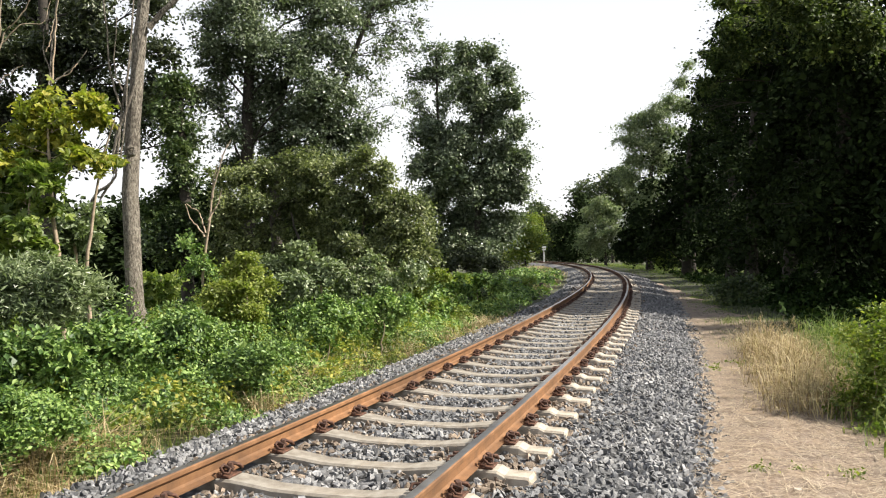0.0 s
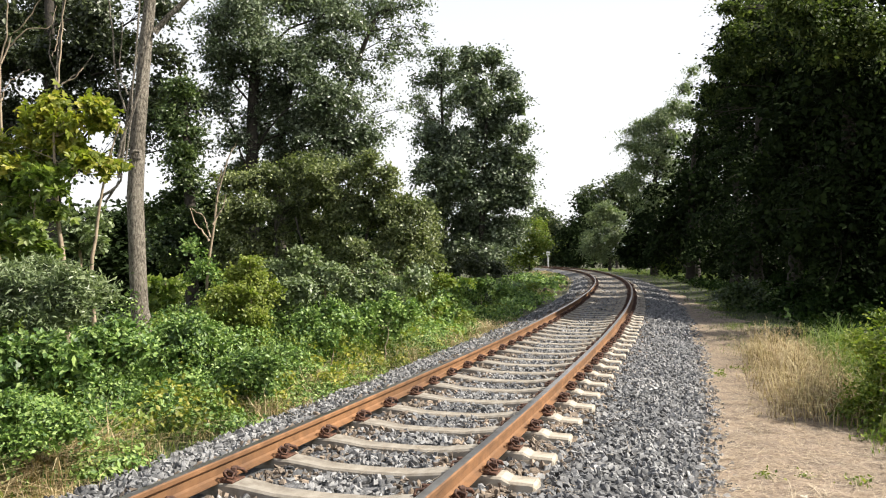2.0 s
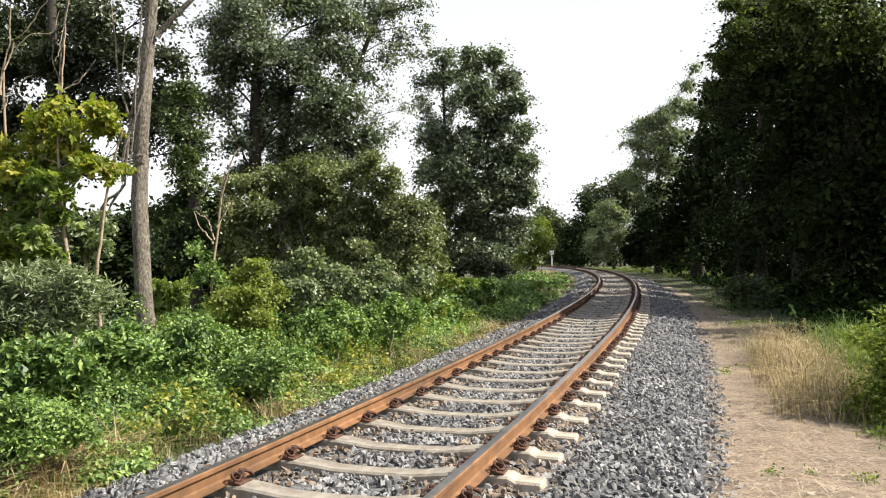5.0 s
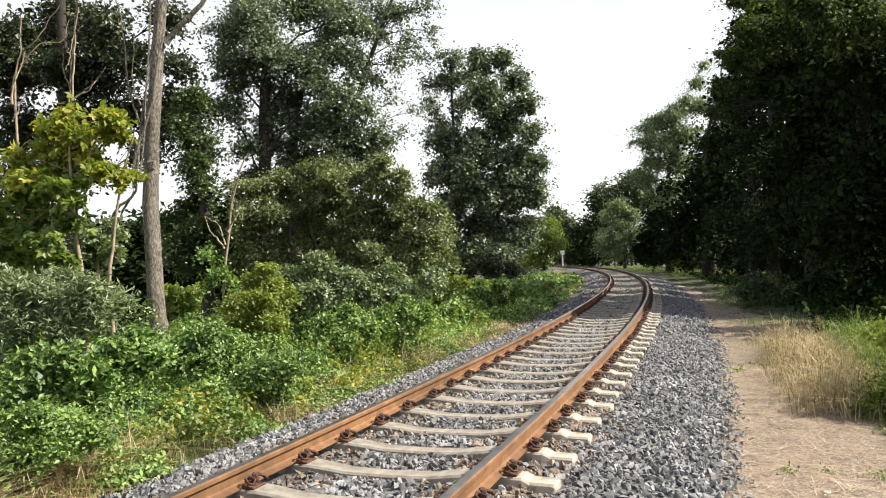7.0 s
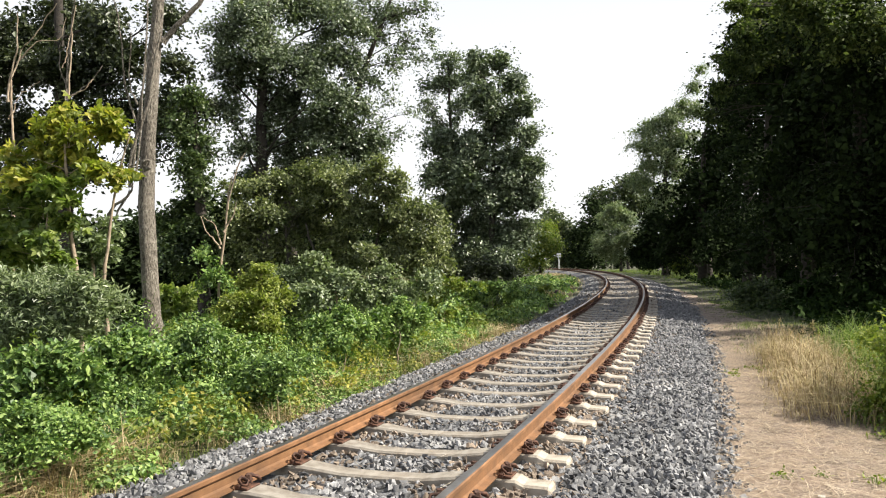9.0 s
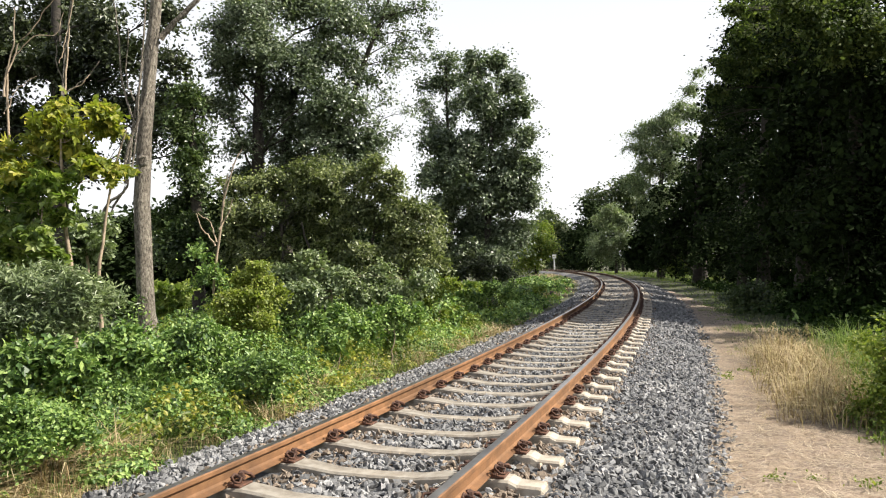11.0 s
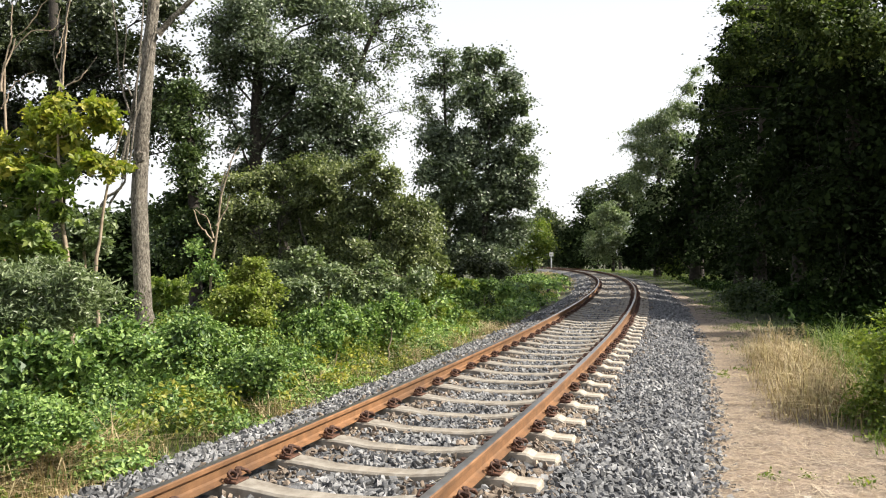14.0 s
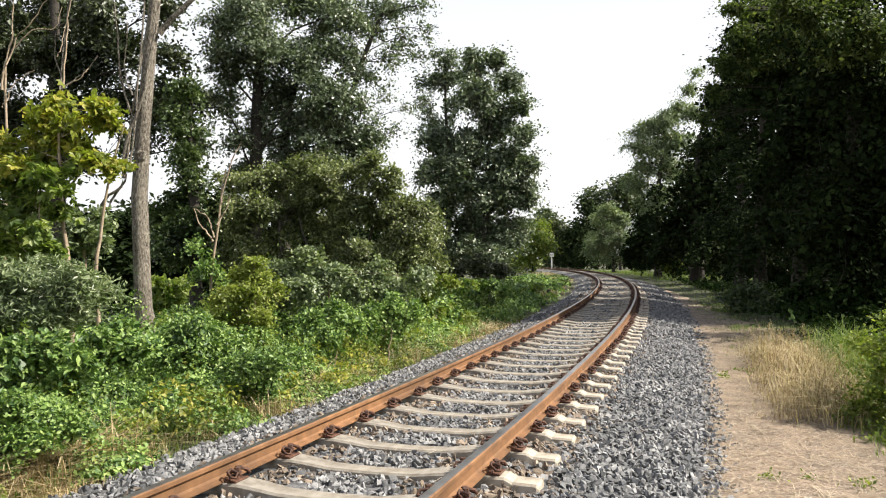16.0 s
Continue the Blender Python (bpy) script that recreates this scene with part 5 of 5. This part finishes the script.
clumps("herb_bed", "yellow-green herbs between the nettles", 85, -5, 16, 0.4, 3.8, 0.24, 190, 0.055, LEAF_LIME, 109, lower=0.7, upper=1.25, stalks=0.6)
clumps("dark_bramble_bed", "dark green brambles in the weeds", 45, -5, 16, 1.0, 5.0, 0.40, 380, 0.07, LEAF_BRAMBLE, 110, 0.75, lower=0.6, upper=1.2)
clumps("bramble_bed", "dense green brambles beside the ballast", 105, 8, 23, 0.4, 5.0, 0.5, 280, 0.10, LEAF_NETTLE, 102, lower=0.5, upper=1.2)
clumps("creeper_bed", "lime green creepers over the weeds", 50, 6, 28, 0.4, 4.5, 0.45, 190, 0.09, LEAF_LIME, 104, lower=0.7, upper=1.2)
clumps("verge_growth", "green undergrowth along the bend", 170, 20, 60, 0.6, 7.0, 0.8, 130, 0.19, LEAF_NETTLE, 103, lower=0.5, upper=1.2)
clumps("yellowing_weeds", "yellowing weeds at the ballast edge", 45, -1, 9, 0.15, 0.8, 0.14, 60, 0.055, LEAF_YELLOW, 105, lower=1.0, upper=1.8)
clumps("wood_floor_growth", "shaded green growth under the trees", 330, -3, 26, 5.0, 11, 0.5, 70, 0.14, LEAF_IVY, 106, lower=0.6, upper=1.1)


def floor_growth():
    """Low leafy growth on the floor of the wood beyond the path."""
    rng = np.random.default_rng(107)
    k = 1500
    s, off = rng.uniform(10, 46, k), rng.uniform(4.2, 17, k)
    c = along(s, off, ground_z(off) + rng.uniform(0.02, 0.3, k))
    i = np.repeat(np.arange(k), 12)
    p = c[i] + rng.normal(size=(len(i), 3)) * np.array([0.2, 0.2, 0.08])
    v, q = leaf_arrays(rng, p, 0.17, 0.6, 0.55)
    # growth covers bright ground; its darkness is painted shade
    tagged(new("dark_floor_growth", mesh_arrays("dark_floor_growth", v, q, materials=[LEAF_FLOOR])), "low growth under the trees, deep shade put into its leaf colour", "undergrowth", kind="stuff")


floor_growth()


def mounds():
    """Rounded bramble mounds along the verge, in three shapes."""
    rng = np.random.default_rng(140)
    models = []
    for k, mat in enumerate((LEAF_NETTLE, LEAF_IVY, LEAF_LIME)):
        lobes = [(0.42 * math.cos(a * 2.4 + k) * a / 5, 0.42 * math.sin(a * 2.4 + k) * a / 5, 0.42 + 0.16 * (a % 3), 0.24 + 0.05 * (a % 2)) for a in range(6)]
        models.append(tree("bramble_mound", "rounded mound of green brambles beside the ballast", "shrub", [(0, 0, 0), (0, 0, 0.3), (0, 0, 0.6)], 0.012, lobes,
                           2400, 0.062, mat, TWIG, 141 + k, clump=0.075, core=0.03, limbs=False, group="bramble mounds", ragged=0.15))
    spots = [(s + rng.uniform(-0.5, 0.5), d) for s in np.arange(8.0, 27, 2.3) for d in (1.3, 2.5)]
    for k, (s, d) in enumerate(spots):
        off = -1.9 - d + rng.uniform(-0.35, 0.35)
        m = track_pose(s, off, float(ground_z(off)) - 0.02) @ Matrix.Rotation(rng.uniform(0, 6.28), 4, 'Z')
        size = rng.uniform(0.65, 0.95) if d < 2 else rng.uniform(0.95, 1.35)
        i = int(rng.integers(0, 3))
        if k < 3:
            ob, i = models[k], k
            ob.matrix_basis = m
        else:
            ob = copy_thing(models[i], m)
        ob.scale = (size, size, size * rng.uniform(0.8, 1.1))


mounds()
for k, (x, y, mat, size, n, label, lobes) in enumerate([
    (-2.85, 8.61, LEAF_BRAMBLE, 0.056, 5880, "rounded dark green bramble mound in the weeds",
     [(-3.05, 8.67, 0.79, 0.19), (-2.73, 8.45, 0.87, 0.21), (-2.58, 8.67, 0.71, 0.18), (-2.85, 8.54, 0.62, 0.22), (-3.13, 8.54, 0.62, 0.15), (-2.73, 8.75, 0.50, 0.19)]),
    (-3.68, 7.01, LEAF_BRAMBLE, 0.068, 5880, "broad-leaved dark green weed mound",
     [(-3.87, 6.95, 0.78, 0.20), (-3.65, 7.12, 0.80, 0.21), (-3.30, 6.92, 0.70, 0.16), (-3.87, 7.24, 0.48, 0.21), (-4.07, 7.13, 0.50, 0.19), (-3.48, 6.99, 0.51, 0.17)]),
    (-2.05, 8.01, LEAF_BRAMBLE, 0.048, 4480, "low dark bramble mound beside the dry grass",
     [(-2.30, 8.13, 0.45, 0.15), (-2.00, 7.77, 0.59, 0.16), (-1.81, 7.78, 0.55, 0.15), (-2.14, 8.06, 0.35, 0.15), (-1.90, 8.05, 0.31, 0.13)]),
    (-0.98, 11.61, LEAF_NETTLE, 0.056, 4480, "tall bright nettle clump beside the ballast",
     [(-1.20, 11.44, 0.82, 0.20), (-0.89, 11.80, 0.89, 0.24), (-0.55, 11.84, 0.82, 0.21), (-0.98, 11.83, 0.57, 0.21), (-1.30, 11.61, 0.51, 0.17)]),
    (-3.36, 7.81, LEAF_NETTLE, 0.06, 5320, "bright green nettle mound",
     [(-3.47, 7.77, 0.82, 0.16), (-3.35, 8.02, 0.86, 0.17), (-3.08, 7.82, 0.74, 0.14), (-3.42, 7.98, 0.61, 0.18), (-3.60, 7.74, 0.67, 0.13)]),
    (-1.54, 10.21, LEAF_NETTLE, 0.052, 4200, "bright green bramble mound under the hazel",
     [(-1.78, 10.04, 0.82, 0.20), (-1.52, 10.25, 0.89, 0.22), (-1.24, 10.37, 0.74, 0.18), (-1.58, 10.11, 0.59, 0.19)]),
    (0.81, 19.01, LEAF_NETTLE, 0.08, 2520, "bright bramble mound on the verge of the bend",
     [(0.36, 19.02, 0.89, 0.22), (0.90, 18.80, 0.94, 0.24), (1.34, 19.25, 0.75, 0.19), (0.64, 19.08, 0.66, 0.22)]),
    (-2.91, 5.41, LEAF_NETTLE, 0.036, 7839, "fresh green herb mound near the ballast",
     [(-2.98, 5.27, 0.62, 0.14), (-2.82, 5.42, 0.53, 0.14), (-2.82, 5.20, 0.42, 0.14), (-2.64, 5.45, 0.44, 0.12), (-3.02, 5.20, 0.39, 0.13)]),
    (-0.29, 15.51, LEAF_LIME, 0.064, 2100, "lime green creeper mound on the verge",
     [(-0.04, 15.41, 1.13, 0.18), (-0.32, 15.67, 1.18, 0.20), (-0.49, 15.44, 0.91, 0.20)])]):
    # each mound stands on the slope beside the ballast
    z = float(ground_z(offset_of(np.array([x]), np.array([y]))[0])[0])
    tree("weed_mound", label, "shrub", [(x, y, z), (x, y, z + 0.3), (x, y, z + 0.6)], 0.014, lobes, n, size, mat, TWIG, 160 + k, clump=0.075, core=0.12, ragged=0.15, group="weed mounds")


def grass(name, label, count, s0, s1, o0, o1, tall, wide, mat, seed, lean=0.35, flat=False, lift=0.0, tuft=1, wisp=0.05):
    rng = np.random.default_rng(seed)
    n = count // tuft
    s, o = rng.uniform(s0, s1, n), rng.uniform(o0, o1, n)
    edge = np.clip(np.minimum(o - o0, o1 - o) / (o1 - o0) * 3, 0.25, 1) * rng.uniform(0.45, 1.2, n)
    s, o, edge = np.repeat(s, tuft), np.repeat(o, tuft), np.repeat(edge, tuft)
    s, o = s + rng.normal(size=len(s)) * wisp, o + rng.normal(size=len(o)) * wisp
    base = np.where(np.abs(o) < 1.7, np.interp(o, BED_OFF, BED_Z) + 0.03, ground_z(o))
    p = along(s, o, base + lift + (rng.uniform(0, 0.02, len(s)) if flat else 0))
    v, q = blade_arrays(rng, p, tall * (1 if flat else edge), wide, lean, flat)
    return tagged(new(name, mesh_arrays(name, v, q, materials=[mat])), label, "grass", kind="stuff")


grass("verge_grass", "dry yellow grass along the ballast edge", 5600, -6, 16, -2.6, -1.68, 0.42, 0.003, GRASS_DRY, 111, 1.7, tuft=70, wisp=0.09)
grass("verge_tufts", "thick dry grass tufts leaning over the ballast edge", 2600, -1.6, 0.5, -2.7, -1.85, 0.46, 0.004, GRASS_DRY, 122, 0.9, tuft=130, wisp=0.09)
grass("green_verge_grass", "green grass along the ballast edge", 12000, -7, 16, -3.2, -1.75, 0.34, 0.004, GRASS_GREEN, 112, 1.4, tuft=24, wisp=0.08)
grass("tall_dry_grass", "tall dry grass tufts beside the path", 7000, 3.6, 9.6, 2.85, 3.9, 0.46, 0.0042, GRASS_TALL, 113, 1.35, tuft=45, wisp=0.15)
grass("path_grass", "green grass at the edge of the path", 6000, 2.4, 9.8, 3.5, 5.0, 0.55, 0.0065, GRASS_GREEN, 114, 0.75, tuft=24, wisp=0.12)
grass("straw_litter", "dry straw lying on the path", 48000, -3, 14, 2.0, 4.3, 0.12, 0.0019, STRAW, 115, 1.3, True, 0.014)
grass("ballast_straw", "pale dry stalks lying on the ballast", 700, 0, 12, -0.6, 2.0, 0.16, 0.002, STRAW, 117, 1.3, True, 0.0)
# same grass in the copy whose colour holds the shade
grass("shade_toned_grass", "short grass with the shade of the trees put into its colour", 10000, 9.6, 26, 2.45, 7.5, 0.17, 0.006, GRASS_SHADE, 116, 0.9, tuft=12, wisp=0.15)
grass("path_patches", "short green grass growing on the shaded path", 5000, 8.5, 26, 2.5, 4.3, 0.13, 0.004, GRASS_GREEN, 121, 1.0, tuft=60, wisp=0.22)
grass("bend_grass", "rough grass on the verge of the bend", 12000, 22, 95, 2.6, 14, 0.4, 0.014, GRASS_GREEN, 118, 0.9, tuft=14, wisp=0.3)
grass("inner_verge_grass", "dry grass on the inner verge of the bend", 5000, 24, 80, -5, -2.0, 0.3, 0.012, GRASS_DRY, 119, 0.9, tuft=10, wisp=0.3)


# ---- small things ----
def make_post():
    thing = tagged(new("marker_post"), "white lineside marker post with a small plate", "post")
    base = (11.94, 92.41, 0.21)
    thing.location = base
    bm = bmesh.new()
    box(bm, 0, 0, 0.75, 0.14, 0.14, 1.9, 0.01)
    part("post", bm_mesh("post", bm, PAINT), thing)
    bm = bmesh.new()
    box(bm, 0, -0.09, 1.75, 0.5, 0.03, 0.45, 0.01)
    part("plate", bm_mesh("plate", bm, PAINT), thing)


make_post()


def stone_thing(name, label, at, size, mat, seed):
    rng = np.random.default_rng(seed)
    v, t = stone_shapes(rng, 1)[0]
    ob = new(name, mesh_arrays(name, v * np.array(size), None, t, [mat]))
    ob.location = at
    return tagged(ob, label, "stone")


stone_thing("pale_stone", "small white stone lying on the straw path", (2.35, 5.23, -0.015), (0.035, 0.03, 0.028), PAINT, 201)
stone_thing("pale_stone", "white stone at the foot of the brambles", (3.90, 7.25, -0.015), (0.045, 0.03, 0.03), PAINT, 202)


def stick(label, a, b, r, seed):
    rng = np.random.default_rng(seed)
    a, b = np.array(a), np.array(b)
    w = bend(a, b, rng, 7, 0.1) - a
    w[:, 2] = 0.012
    v, q = tube_arrays(w, np.linspace(r, r * 0.5, 7), 6)
    ob = new("stick", mesh_arrays("stick", v, q, materials=[TWIG], smooth=True))
    ob.location = a.tolist()
    return tagged(ob, label, "stick")


stick("pale dry stick lying on the path edge", (2.07, 5.88, -0.015), (2.31, 6.03, -0.015), 0.008, 203)
stick("dark fallen stick on the shaded path", (6.82, 18.70, -0.015), (6.20, 15.62, -0.015), 0.02, 204)
stick("thin dry stick on the straw", (4.78, 11.15, -0.015), (5.75, 12.18, -0.015), 0.008, 205)


def sprig(at, seed, size):
    rng = np.random.default_rng(seed)
    n = 40
    p = np.abs(rng.normal(size=(n, 3))) * np.array([1, 1, 0.6]) * size * np.sign(rng.normal(size=(n, 3)) + np.array([0, 0, 99]))
    thing = tagged(new("weed_sprig"), "small yellow-green weed growing on the path", "weed", "weeds on the path")
    thing.location = at
    v, q = leaf_arrays(rng, p, size * 0.6, 0.6, 0.6)
    part("leaves", mesh_arrays("leaves", v, q, materials=[LEAF_LIME]), thing)
    v, q = blade_arrays(rng, p[:14] * np.array([0.3, 0.3, 0]), size * 1.2, 0.002, 0.9)
    part("stalk", mesh_arrays("stalk", v, q, materials=[GRASS_GREEN]), thing)


def grass_stalks():
    """Tall seeding stalks that stand above the dry grass."""
    rng = np.random.default_rng(230)
    for k in range(14):
        s, off, h = rng.uniform(4.0, 9.0), rng.uniform(3.0, 4.0), rng.uniform(0.36, 0.58)
        base = along(s, off, float(ground_z(off)) - 0.01)
        lean = rng.normal(size=2) * 0.12
        t = np.linspace(0, 1, 7)
        w = np.stack([lean[0] * h * t ** 1.8, lean[1] * h * t ** 1.8, h * t], 1)
        thing = tagged(new("grass_stalk"), "tall dry grass stalk with a seed head", "grass", "seeding grass stalks")
        thing.location = base.tolist()
        v, q = tube_arrays(w, np.linspace(0.0028, 0.0014, 7), 4)
        part("stalk", mesh_arrays("stalk", v, q, materials=[GRASS_DRY], smooth=True), thing)
        tip = w[-1]
        p = tip + np.stack([rng.normal(size=60) * 0.010, rng.normal(size=60) * 0.010, rng.uniform(-0.13, 0.03, 60)], 1) + np.outer(rng.uniform(0, 1, 60), [lean[0] * 0.1, lean[1] * 0.1, 0])
        v, q = leaf_arrays(rng, p, 0.022, 0.35, 0.9, -0.8)
        part("seed_head", mesh_arrays("seed_head", v, q, materials=[GRASS_DRY]), thing)


grass_stalks()


def make_stump():
    thing = tagged(new("boundary_stump"), "short dark boundary stump in the grass beside the track", "post")
    thing.location = (3.96, 31.70, -0.015)
    bm = bmesh.new()
    box(bm, 0, 0, 0.16, 0.14, 0.12, 0.36, 0.015)
    part("stump", bm_mesh("stump", bm, BARK_DARK), thing)
    bm = bmesh.new()
    box(bm, 0, 0, 0.345, 0.11, 0.09, 0.02, 0.008)
    part("cap", bm_mesh("cap", bm, RUST_DARK), thing)


make_stump()
for k, (at, size) in enumerate([((2.29, 5.67, -0.015), 0.05), ((2.55, 5.66, -0.015), 0.04), ((2.84, 5.50, -0.015), 0.06), ((3.61, 10.46, -0.015), 0.07), ((4.07, 10.78, -0.015), 0.08), ((3.65, 6.73, -0.015), 0.09), ((4.08, 8.17, -0.015), 0.10)]):
    sprig(at, 210 + k, size)
